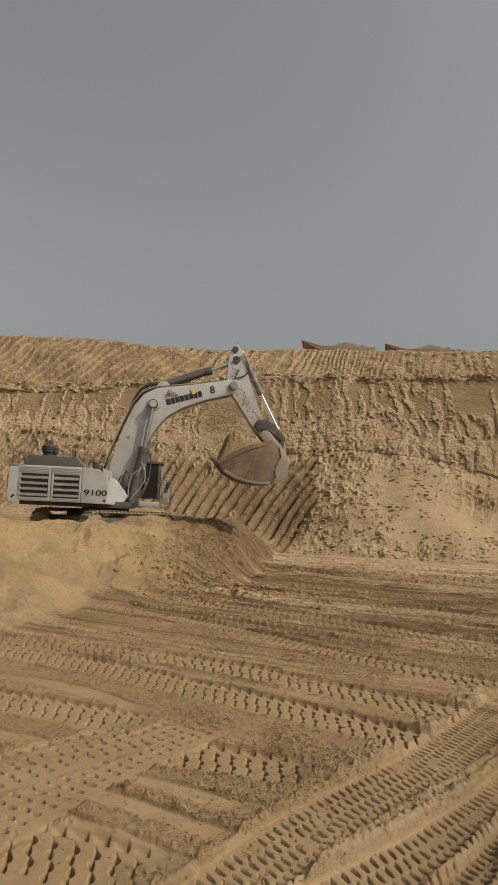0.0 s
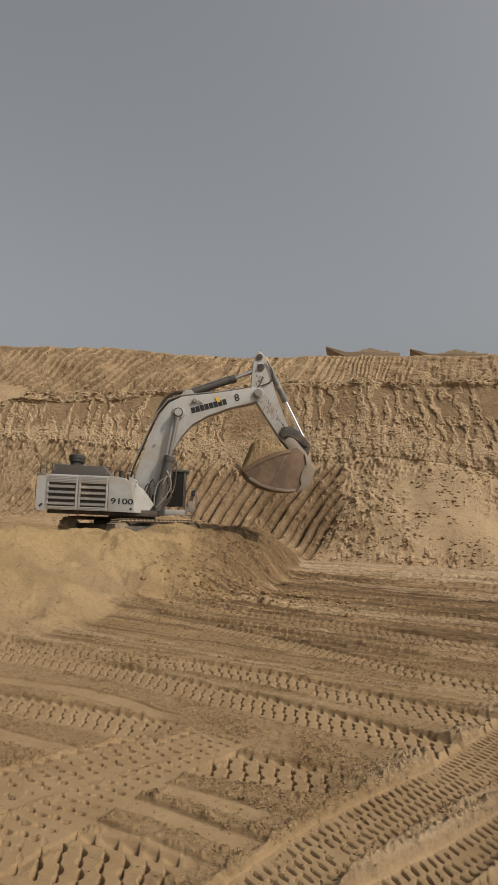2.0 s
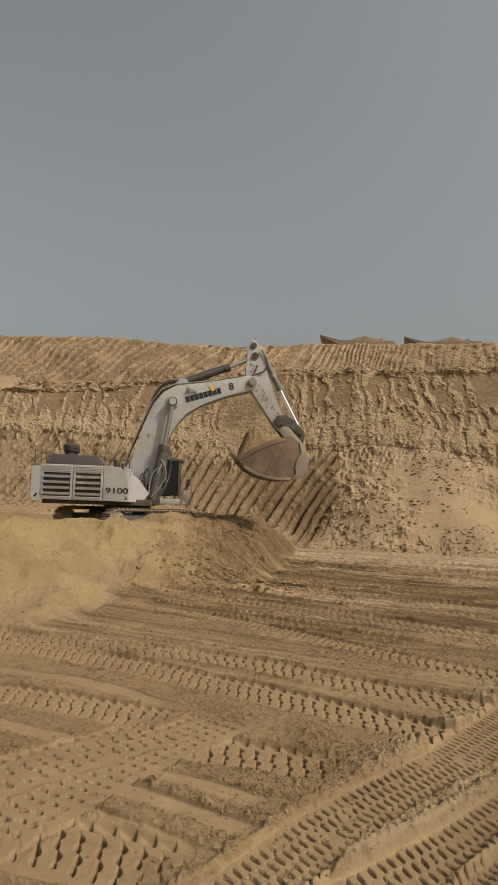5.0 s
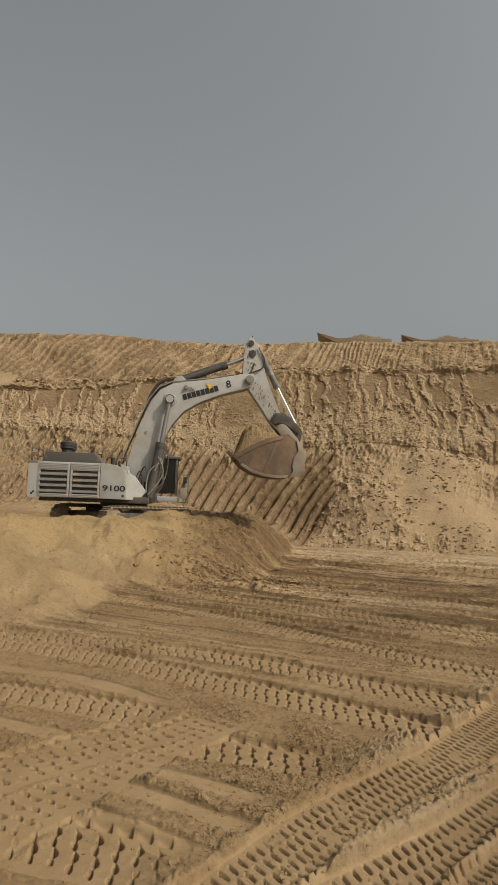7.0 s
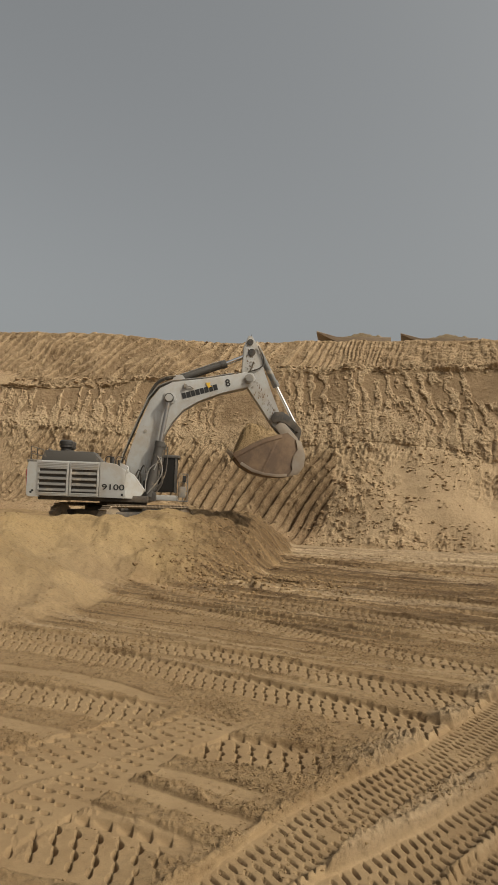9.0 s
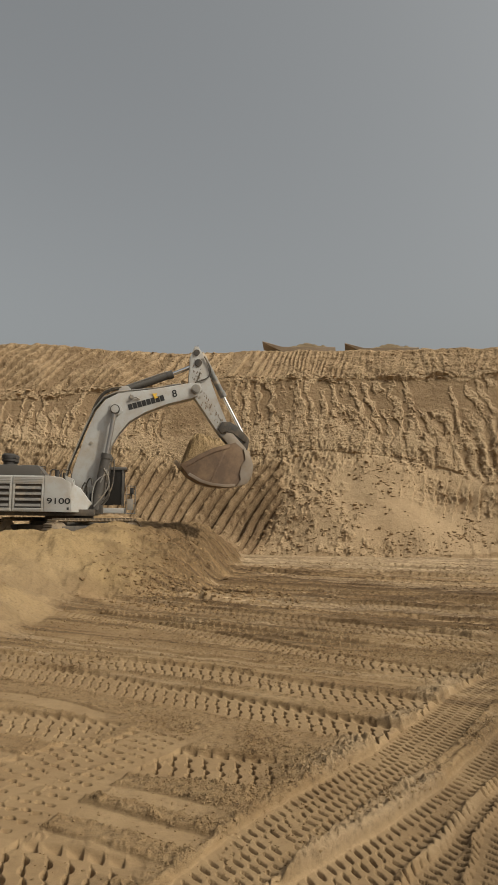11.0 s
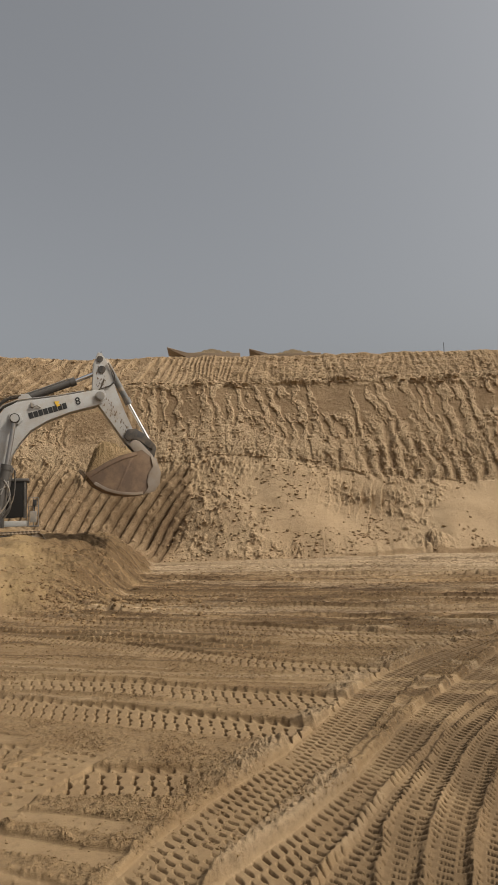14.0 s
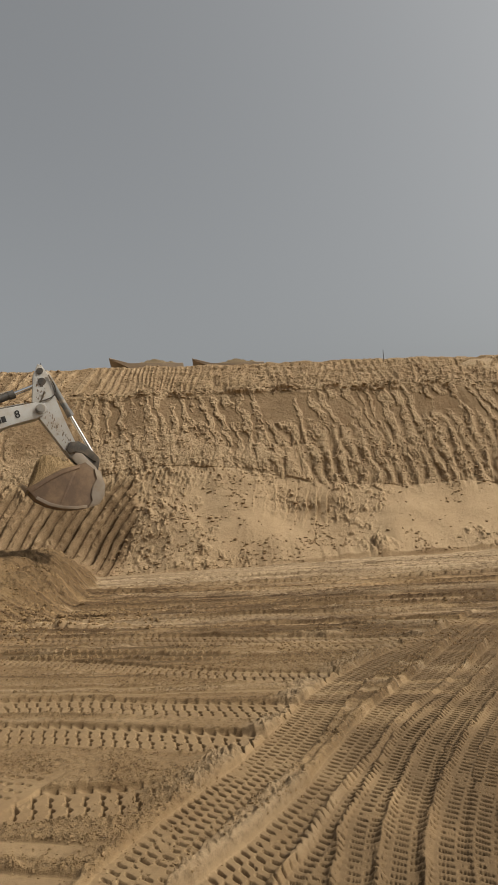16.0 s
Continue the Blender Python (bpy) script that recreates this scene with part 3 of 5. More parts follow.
# floor rows from the truck to the bank's foot, columns spreading with distance
spread = np.linspace(-0.75, 0.61, 1120)
rows_v = np.concatenate([np.arange(4.6, 12, 0.021), np.arange(12, 20, 0.04), np.arange(20, 32, 0.10), np.arange(32, BANK_V - 0.1, 0.19), [BANK_V]])
VV, SS = np.meshgrid(rows_v, spread, indexing="ij")
UU = (VV + 1.0) * SS
FX, FY = place(UU, VV)
shape = FX.shape
fz, fs, fd, fy, frug = (a.reshape(shape) for a in floor_height(FX.ravel(), FY.ravel()))
on_bench = fs > 0.15
quad_bench = on_bench[:-1, :-1] & on_bench[1:, 1:]
ground = sheet_mesh("ground", FX, FY, fz, fs, fd, fy, FLOOR_EARTH, ~quad_bench, frug)
tagged(ground, "brown sandy pit floor pressed with crossing tyre tracks", "ground", kind="structure")
bench = sheet_mesh("sand_bench", FX, FY, fz, fs, fd, fy, FLOOR_EARTH, quad_bench, frug)
tagged(bench, "yellow sand bench with a slumped front under the excavator", "sand bench", kind="structure")

# the bank, from the same last row
rows_p = np.concatenate([np.linspace(0, 1, 120), np.linspace(1, 2, 145)[1:], np.linspace(2, 2.3, 32)[1:], np.linspace(2.3, 3.3, 84)[1:], np.linspace(3.3, 4, 30)[1:]])
PP, SB = np.meshgrid(rows_p, spread, indexing="ij")
UB = (BANK_V + 1.0) * SB
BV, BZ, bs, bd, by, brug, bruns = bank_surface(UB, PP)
BZ = BZ + fz[-1][None, :] * (1 - step(0, 0.45, PP))
BZ[0] = fz[-1]
BV[0] = BANK_V
UB = UB * (1 + np.clip(BV - BANK_V, 0, 99) * 0.012)
BX, BY = place(UB, BV)
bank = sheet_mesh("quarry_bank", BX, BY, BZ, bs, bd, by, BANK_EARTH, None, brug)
tagged(bank, "tall sand bank with a fluted scarp, ledge and combed upper slope", "quarry bank", kind="structure")

# the land around, far out past what the bank hides
reach = np.concatenate([-np.geomspace(2400, 130, 14), np.arange(-120, 121, 2.0), np.geomspace(130, 2400, 14)])
OV, OU = np.meshgrid(reach, reach, indexing="ij")
OX, OY = place(OU, OV)
oz, os_, od, oy, _ = (a.reshape(OX.shape) for a in floor_height(OX.ravel(), OY.ravel(), False))
oz = np.where(np.hypot(OU, OV) > 125, 0.0, oz)
PO = np.interp(OV, [BANK_V, BANK_V + 6.2, BANK_V + 10, BANK_V + 12.6, BANK_V + 17, BANK_V + 39], [0, 1, 2, 2.3, 3.3, 4])
loose, ledge, crest = bank_line(OU)
rise = np.interp(PO, [0, 1, 2, 2.3, 3.3], [0, 6.5, 14, 14.4, 18.9])
oz = np.where(OV > BANK_V, oz * (1 - step(0, 0.45, PO)) + rise, oz)
wide_at = np.minimum(OV, BANK_V) + 1
inset = np.minimum(np.minimum(OU + 0.75 * wide_at, 0.61 * wide_at - OU), np.minimum(OV - 4.6, BANK_V + 39 - OV))
oz = np.where(inset > 2.6, oz - 4.0, np.where(inset > 0.2, oz - 0.6, np.where((inset > -2.5) & (OV < BANK_V - 1), oz - 0.06, oz - 0.02)))
pit = (OV < BANK_V)[:-1, :-1]
land = sheet_mesh("ground_around", OX, OY, oz, os_, od, oy, FLOOR_EARTH, pit)
tagged(land, "bare brown pit floor around the tracked part", "ground", kind="structure")
land = sheet_mesh("land", OX, OY, oz, os_ * 0.6, od * 0, oy, BANK_EARTH, ~pit)
tagged(land, "bare sandy quarry land reaching to the horizon", "ground", kind="structure")


# ---- paints and metals ----
def painted(name, colour, rough, dirt, amount, metal=0.0, scale=1.2, spec=0.4):
    """Paint or metal with dust in patches, streaks and small chips."""
    m, nt, ln, b = material(name, rough, metal, spec)
    pos = nt.new("ShaderNodeTexCoord").outputs["Object"]
    a = noise_node(nt, ln, pos, scale, 5.0, 0.65)
    c = noise_node(nt, ln, pos, scale * 14, 4.0, 0.7)
    r = nt.new("ShaderNodeMapRange")
    r.inputs[1].default_value, r.inputs[2].default_value = 0.62 - amount * 0.4, 0.80 - amount * 0.1
    r.inputs[3].default_value, r.inputs[4].default_value = 0.08, 0.9
    ln.new(a, r.inputs[0])
    col = mix(nt, ln, r.outputs[0], colour, dirt)
    chips = ramp(nt, ln, c, [(0.27, (0.62, 0.58, 0.54)), (0.40, (1, 1, 1))])
    col = mix(nt, ln, 0.7, col, chips, "MULTIPLY")
    ln.new(col, b.inputs["Base Color"])
    rr = nt.new("ShaderNodeMapRange")
    rr.inputs[3].default_value, rr.inputs[4].default_value = rough * 0.8, min(1.0, rough * 1.4)
    ln.new(c, rr.inputs[0])
    ln.new(rr.outputs[0], b.inputs["Roughness"])
    bump = nt.new("ShaderNodeBump")
    bump.inputs["Strength"].default_value, bump.inputs["Distance"].default_value = 0.15, 0.01
    ln.new(c, bump.inputs["Height"])
    ln.new(bump.outputs[0], b.inputs["Normal"])
    return m


DUST = (0.40, 0.30, 0.19)
# darker copy of the chrome for the boom rods, their shade put into the colour
SHADED_ROD = painted("shaded_rod", (0.34, 0.33, 0.32), 0.35, DUST, 0.2, 0.9)
WHITE = painted("white_paint", (0.345, 0.34, 0.325), 0.42, (0.29, 0.245, 0.19), 0.5)
HOOD = painted("hood_paint", (0.042, 0.043, 0.044), 0.5, DUST, 0.12)
GREY = painted("grey_paint", (0.075, 0.078, 0.08), 0.5, DUST, 0.3)
DARK = painted("dark_steel", (0.035, 0.033, 0.032), 0.55, (0.16, 0.12, 0.08), 0.4, 0.3)
LOUVRE = painted("louvre_grey", (0.10, 0.098, 0.095), 0.5, DUST, 0.3)
SLAT = painted("slat_grey", (0.17, 0.165, 0.155), 0.5, DUST, 0.4)
RED = painted("red_decal", (0.42, 0.035, 0.05), 0.45, DUST, 0.15)
BLACK = painted("black_decal", (0.012, 0.012, 0.012), 0.6, (0.05, 0.045, 0.04), 0.1)
YELLOW = painted("yellow_paint", (0.62, 0.38, 0.03), 0.5, DUST, 0.2)
CHROME = painted("chrome_rod", (0.72, 0.72, 0.72), 0.18, DUST, 0.05, 1.0)
BUCKET = painted("bucket_steel", (0.11, 0.072, 0.048), 0.6, (0.24, 0.155, 0.09), 0.45, 0.2, 1.0)
BRIGHT = painted("worn_steel", (0.27, 0.23, 0.19), 0.45, (0.24, 0.17, 0.10), 0.6, 0.5, 1.5)
PADS = painted("track_steel", (0.17, 0.14, 0.11), 0.55, (0.38, 0.28, 0.17), 0.6, 0.4, 2.0)
RUBBER = painted("rubber", (0.025, 0.025, 0.025), 0.8, DUST, 0.3)
OCHRE = painted("ochre_paint", (0.20, 0.145, 0.10), 0.55, (0.27, 0.20, 0.12), 0.6)
GLASS, _gn, _gl, _gb = material("cab_glass", 0.06, 0.0, 0.5)
_gb.inputs["Base Color"].default_value = (0.022, 0.02, 0.018, 1)
LOAD = earth("load_soil", (0.25, 0.172, 0.10), (0.15, 0.10, 0.05), (0.26, 0.18, 0.08))


# ---- shapes ----
def part(name, bm, mat, parent, label="", smooth=True):
    me = bpy.data.meshes.new(name)
    bmesh.ops.recalc_face_normals(bm, faces=bm.faces)
    bm.to_mesh(me)
    bm.free()
    if smooth:
        me.polygons.foreach_set("use_smooth", [True] * len(me.polygons))
        me.set_sharp_from_angle(angle=radians(35))
    me.materials.append(mat)
    if mat == LOAD:
        me.attributes.new("soil", "FLOAT_COLOR", "POINT").data.foreach_set("color", np.tile(np.array([0.3, 0.0, 0.0, 1.0], np.float32), len(me.vertices)))
    ob = new(name, me)
    ob.parent = parent
    if label:
        tagged(ob, label)
    return ob


def add_box(bm, lo, hi, bevel=0.02, m=None):
    g = bmesh.ops.create_cube(bm, size=1.0)
    s = Matrix.Translation([(a + b) / 2 for a, b in zip(lo, hi)]) @ Matrix.Diagonal([*(abs(b - a) for a, b in zip(lo, hi)), 1])
    bmesh.ops.transform(bm, matrix=(m or Matrix()) @ s, verts=g["verts"])
    if bevel:
        edges = list({e for v in g["verts"] for e in v.link_edges})
        bmesh.ops.bevel(bm, geom=edges, offset=bevel, segments=2, affect="EDGES", profile=0.6)
    return bm


def add_prism(bm, poly, y0, y1, bevel=0.03):
    """A plate or box whose outline lies in x and z."""
    a = [bm.verts.new((x, y0, z)) for x, z in poly]
    b = [bm.verts.new((x, y1, z)) for x, z in poly]
    n = len(poly)
    faces = [bm.faces.new(a), bm.faces.new(b[::-1])]
    for i in range(n):
        faces.append(bm.faces.new((a[i], b[i], b[(i + 1) % n], a[(i + 1) % n])))
    if bevel:
        edges = [e for f in faces[:2] for e in f.edges]
        bmesh.ops.bevel(bm, geom=list(set(edges)), offset=bevel, segments=2, affect="EDGES", profile=0.6)
    return bm


def add_rod(bm, p, q, r, r2=None, n=18, bevel=0.0):
    p, q = Vector(p), Vector(q)
    g = bmesh.ops.create_cone(bm, cap_ends=True, segments=n, radius1=r, radius2=r if r2 is None else r2, depth=(q - p).length)
    m = Matrix.Translation((p + q) / 2) @ (q - p).to_track_quat("Z", "Y").to_matrix().to_4x4()
    bmesh.ops.transform(bm, matrix=m, verts=g["verts"])
    return bm


def add_pipe(bm, pts, r, n=8):
    """One bent tube through the points."""
    pts = [Vector(p) for p in pts]
    rings = []
    for i, p in enumerate(pts):
        d = (pts[min(i + 1, len(pts) - 1)] - pts[max(i - 1, 0)]).normalized()
        side = d.cross(Vector((0.13, 0.97, 0.21))).normalized()
        up = side.cross(d)
        rings.append([bm.verts.new(p + r * (math.cos(2 * math.pi * k / n) * side + math.sin(2 * math.pi * k / n) * up)) for k in range(n)])
    for a, b in zip(rings, rings[1:]):
        for k in range(n):
            bm.faces.new((a[k], a[(k + 1) % n], b[(k + 1) % n], b[k]))
    bm.faces.new(rings[0][::-1])
    bm.faces.new(rings[-1])
    return bm


def bent(p, q, sag, n=7):
    """Points of a hose that bows by sag between two ends."""
    p, q, sag = Vector(p), Vector(q), Vector(sag)
    return [p.lerp(q, i / n) + sag * math.sin(math.pi * i / n) for i in range(n + 1)]


def lettering(name, text, size, mat, parent, m, label, thick=0.006):
    cu = bpy.data.curves.new(name, "FONT")
    cu.body, cu.size, cu.extrude, cu.align_x, cu.align_y, cu.offset = text, size, thick, "CENTER", "CENTER", size * 0.012
    ob = bpy.data.objects.new(name, cu)
    scene.collection.objects.link(ob)
    me = bpy.data.meshes.new_from_object(ob.evaluated_get(bpy.context.evaluated_depsgraph_get()))
    bpy.data.objects.remove(ob)
    me.materials.clear()
    me.materials.append(mat)
    out = new(name, me)
    out.parent, out.matrix_basis = parent, m
    return tagged(out, label)


def on_side(x, y, z, sx=1.0, facing="right", tilt=0.0):
    """The pose of flat lettering on an upright face."""
    turn = {"right": pose(0, 0, 0, 90, 0, 0), "rear": pose(0, 0, 0, 90, 0, -90), "left": pose(0, 0, 0, 90, 0, 180)}[facing]
    return Matrix.Translation((x, y, z)) @ turn @ pose(0, 0, 0, 0, 0, tilt) @ Matrix.Diagonal((sx, 1, 1, 1))


# ---- excavator ----
def excavator(m, track_turn):
    ex = tagged(new("excavator"), "large white mining excavator with raised loaded bucket on the sand bench", "excavator")
    ex.matrix_basis = m
    # undercarriage
    T = pose(0, 0, 0, 0, 0, track_turn)
    bm = bmesh.new()
    add_box(bm, (-1.4, -1.5, 0.55), (1.4, 1.5, 1.15), 0.08, T)
    add_box(bm, (-2.0, -1.7, 0.5), (-1.0, 1.7, 0.95), 0.08, T)
    add_box(bm, (1.0, -1.7, 0.5), (2.0, 1.7, 0.95), 0.08, T)
    part("carbody", bm, DARK, ex)
    bm = bmesh.new()
    add_rod(bm, (0, 0, 1.1), (0, 0, 1.5), 1.25, n=40)
    part("slew_ring", bm, DARK, ex)
    half, rad, wide = 2.45, 0.56, 0.62
    for side in (-1, 1):
        bm = bmesh.new()
        add_box(bm, (-2.3, side * 2.0 - 0.24, 0.32), (2.3, side * 2.0 + 0.24, 0.95), 0.1, T)
        track = part("track", bm, DARK, ex)
        for x in (-half, half):
            bm = bmesh.new()
            add_rod(bm, T @ Vector((x, side * 2.0 - 0.2, 0.66)), T @ Vector((x, side * 2.0 + 0.2, 0.66)), 0.5, n=28)
            add_rod(bm, T @ Vector((x, side * 2.0 - 0.27, 0.66)), T @ Vector((x, side * 2.0 + 0.27, 0.66)), 0.2, n=20)
            part("idler", bm, PADS, track)
        for x in (-1.75, -1.2, -0.6, 0, 0.6, 1.2, 1.75):
            bm = bmesh.new()
            add_rod(bm, T @ Vector((x, side * 2.0 - 0.22, 0.26)), T @ Vector((x, side * 2.0 + 0.22, 0.26)), 0.16, n=16)
            part("track_roller", bm, PADS, track)
        pad = bmesh.new()
        add_box(pad, (-0.115, -wide / 2, -0.035), (0.115, wide / 2, 0.02), 0.012)
        add_box(pad, (-0.02, -wide / 2, 0.01), (0.03, wide / 2, 0.09), 0.012)
        add_box(pad, (-0.1, -0.12, -0.1), (0.1, 0.12, -0.03), 0.01)
        first = None
        loop = 2 * half * 2 + 2 * math.pi * rad
        count = 50
        for i in range(count):
            s = loop * i / count
            if s < 2 * half:
                q, a = (s - half, 0.66 + rad), 0.0
            elif s < 2 * half + math.pi * rad:
                w = (s - 2 * half) / rad
                q, a = (half + rad * math.sin(w), 0.66 + rad * math.cos(w)), w
            elif s < 4 * half + math.pi * rad:
                q, a = (half - (s - 2 * half - math.pi * rad), 0.66 - rad), math.pi
            else:
                w = (s - 4 * half - math.pi * rad) / rad
                q, a = (-half - rad * math.sin(w), 0.66 - rad * math.cos(w)), math.pi + w
            if first is None:
                first = part("track_pad", pad, PADS, track)
                ob = first
            else:
                ob = new("track_pad", first.data)
                ob.parent = track
            ob.matrix_basis = T @ pose(q[0], side * 2.0, q[1]) @ Matrix.Rotation(a, 4, "Y")
    # upper frame and housing
    bm = bmesh.new()
    add_box(bm, (-4.1, -1.9, 1.42), (1.4, 1.9, 1.75), 0.05)
    part("slewing_deck", bm, DARK, ex)
    bm = bmesh.new()
    add_prism(bm, [(-4.15, 1.62), (-1.0, 1.62), (-1.0, 3.40), (-4.15, 3.40)], -2.12, 2.12, 0.04)
    part("engine_house", bm, WHITE, ex)
    # counterweight with a bowed back and chamfered lower edge
    bm = bmesh.new()
    outline = []
    for i in range(13):
        y = -2.2 + 4.4 * i / 12
        outline.append((-4.62 - 0.22 * (1 - (y / 2.2) ** 2), y))
    ring = lambda z, k: [bm.verts.new((x + k, y * (1 - k * 0.04), z)) for x, y in outline] + [bm.verts.new((-4.02, 2.2, z)), bm.verts.new((-4.02, -2.2, z))]
    levels = [ring(1.56, 0.10), ring(1.68, 0.0), ring(3.1, 0.0), ring(3.30, 0.05)]
    for a, b in zip(levels, levels[1:]):
        for i in range(len(a)):
            bm.faces.new((a[i], a[(i + 1) % len(a)], b[(i + 1) % len(b)], b[i]))
    bm.faces.new(levels[0][::-1])
    bm.faces.new(levels[-1])
    cw = part("counterweight", bm, WHITE, ex, "white counterweight with red stripes and black numbers")
    bm = bmesh.new()
    add_box(bm, (-4.86, -1.25, 2.25), (-4.80, 1.25, 3.02), 0.02)
    part("badge_recess", bm, SLAT, cw, "grey sunken badge field")
    lettering("model_number", "9100", 0.52, GREY, cw, on_side(-4.875, 0, 2.82, 1.35, "rear"), "dark grey model number")
    bm = bmesh.new()
    for i in range(8):
        add_box(bm, (-4.885, 0.98 - 0.255 * i - 0.23, 2.26), (-4.855, 0.98 - 0.255 * i, 2.54), 0.0)
    part("lettering_bars", bm, BLACK, cw, "black lettering shown as bars")
    lettering("fleet_number", "1008", 0.28, BLACK, cw, on_side(-4.85, 0.1, 1.92, 1.2, "rear"), "black fleet number")
    for side in (-1, 1):
        for z0, z1 in ((2.1, 2.52), (2.56, 2.92)):
            bm = bmesh.new()
            off = 0.0 if z0 < 2.3 else 0.09
            add_box(bm, (-4.75, side * (1.55 + off), z0), (-4.69, side * (1.8 + off), z1), 0.0)
            part("red_stripe", bm, RED, cw, "red slanted stripe")
    bm = bmesh.new()
    add_box(bm, (-4.66, -2.17, 3.28), (-3.95, 2.17, 3.42), 0.03)
    part("rear_trim", bm, GREY, ex, "dark grey top trim")
    # louvred doors on both sides
    for side in (-1, 1):
        for x0, x1 in ((-4.18, -2.58), (-2.52, -1.06)):
            bm = bmesh.new()
            y0, y1 = side * 2.10, side * 2.20
            add_box(bm, (x0, y0, 1.62), (x1, y1, 1.80), 0.015)
            add_box(bm, (x0, y0, 2.98), (x1, y1, 3.38), 0.015)
            add_box(bm, (x0, y0, 1.80), (x0 + 0.10, y1, 2.98), 0.01)
            add_box(bm, (x1 - 0.10, y0, 1.80), (x1, y1, 2.98), 0.01)
            door = part("service_door", bm, WHITE, ex, "white service door with dark cooling louvres")
            bm = bmesh.new()
            add_box(bm, (x0 + 0.1, side * 2.125, 1.78), (x1 - 0.1, side * 2.135, 3.0), 0.0)
            part("louvre_backing", bm, DARK, door)
            for i in range(4):
                z = 1.86 + 0.285 * i
                bm = bmesh.new()
                poly = [(2.14, z), (2.235, z), (2.235, z + 0.03), (2.15, z + 0.15), (2.14, z + 0.15)]
                va = [bm.verts.new((x0 + 0.12, side * y, zz)) for y, zz in poly]
                vb = [bm.verts.new((x1 - 0.12, side * y, zz)) for y, zz in poly]
                bm.faces.new(va), bm.faces.new(vb[::-1])
                for k in range(5):
                    bm.faces.new((va[k], vb[k], vb[(k + 1) % 5], va[(k + 1) % 5]))
                part("louvre", bm, LOUVRE, door)
            for i in range(4):
                bm = bmesh.new()
                add_box(bm, (x0 + 0.06, side * 2.19, 3.03 + 0.08 * i), (x1 - 0.06, side * 2.212, 3.06 + 0.08 * i), 0.0)
                part("grille_rib", bm, SLAT, door)
            for i in range(2):
                bm = bmesh.new()
                add_box(bm, (x0 + 0.06, side * 2.19, 1.66 + 0.07 * i), (x1 - 0.06, side * 2.212, 1.685 + 0.07 * i), 0.0)
                part("grille_rib", bm, SLAT, door)
    # front flank box on the right with its falling nose
    bm = bmesh.new()
    add_prism(bm, [(-1.03, 1.62), (0.25, 1.60), (0.25, 3.04), (0.02, 3.16), (-0.28, 3.34), (-1.03, 3.42)], -2.2, -1.05, 0.03)
    nose = part("tank_box", bm, WHITE, ex, "white tank box with sloping nose")
    lettering("model_number", "9100", 0.40, BLACK, nose, on_side(-0.33, -2.212, 2.14, 1.45), "dark grey model number")
    bm = bmesh.new()
    add_prism(bm, [(0.25, 1.60), (0.82, 1.58), (1.0, 1.72), (1.22, 2.05), (0.62, 2.84), (0.25, 3.04)], -2.19, -1.0, 0.0)
    for v in bm.verts:
        if v.co.y < -1.5:
            v.co.y += (v.co.x - 0.25) * 0.75
    bmesh.ops.bevel(bm, geom=list(bm.edges), offset=0.025, segments=2, affect="EDGES")
    part("nose_cover", bm, WHITE, nose)
    bm = bmesh.new()
    add_prism(bm, [(0.0, 3.02), (0.38, 2.9), (0.30, 3.28), (-0.06, 3.42)], -2.16, -1.2, 0.03)
    part("step_cover", bm, WHITE, nose)
    bm = bmesh.new()
    add_box(bm, (0.08, -2.21, 1.72), (0.18, -2.195, 1.84), 0.0)
    add_box(bm, (0.28, -2.05, 3.12), (0.34, -1.9, 3.2), 0.01)
    part("latch", bm, BLACK, nose)
    for x in (-4.4, -4.32):
        bm = bmesh.new()
        add_rod(bm, (x, -2.205, 1.78 + (x + 4.4)), (x, -2.19, 1.78 + (x + 4.4)), 0.06, n=14)
        part("warning_sticker", bm, BLACK, cw)
    # hood and its fittings
    bm = bmesh.new()
    add_prism(bm, [(-4.02, 3.40), (-0.98, 3.40), (-1.42, 3.92), (-3.86, 3.92)], -2.0, -0.35, 0.04)
    hood = part("hood", bm, HOOD, ex, "dusty dark grey engine hood")
    bm = bmesh.new()
    add_prism(bm, [(-3.9, 3.40), (-0.98, 3.40), (-1.3, 3.62), (-3.8, 3.62)], -0.34, 2.05, 0.04)
    part("roof_plate", bm, HOOD, ex)
    for y in (-0.55, 0.35):
        bm = bmesh.new()
        add_rod(bm, (-3.08, y, 3.6), (-3.08, y, 4.12), 0.26, n=24)
        add_rod(bm, (-3.08, y, 4.12), (-3.08, y, 4.2), 0.26, 0.34, n=24)
        add_rod(bm, (-3.08, y, 4.2), (-3.08, y, 4.30), 0.35, n=24)
        add_rod(bm, (-3.08, y, 4.30), (-3.08, y, 4.34), 0.30, n=24)
        add_rod(bm, (-3.08, y, 4.34), (-3.08, y, 4.5), 0.36, n=24)
        add_rod(bm, (-3.08, y, 4.5), (-3.08, y, 4.58), 0.36, 0.26, n=24)
        part("air_intake", bm, DARK, ex, "black mushroom air intake")
    for y in (0.9, 1.3):
        bm = bmesh.new()
        add_pipe(bm, [(-4.1, y, 3.6), (-4.1, y, 4.0), (-4.3, y, 4.12)], 0.1, 12)
        part("exhaust_pipe", bm, DARK, ex)
    bm = bmesh.new()
    for z in (3.75, 4.1):
        add_pipe(bm, [(-4.55, -1.9, z), (-4.55, 1.9, z)], 0.022)
        add_pipe(bm, [(-4.55, 1.9, z), (-1.6, 1.95, z)], 0.022)
    for p in ((-4.55, -1.9), (-4.55, -0.6), (-4.55, 0.7), (-4.55, 1.9), (-3.2, 1.93), (-1.6, 1.95)):
        add_rod(bm, (*p, 3.38), (*p, 4.1), 0.022, n=8)
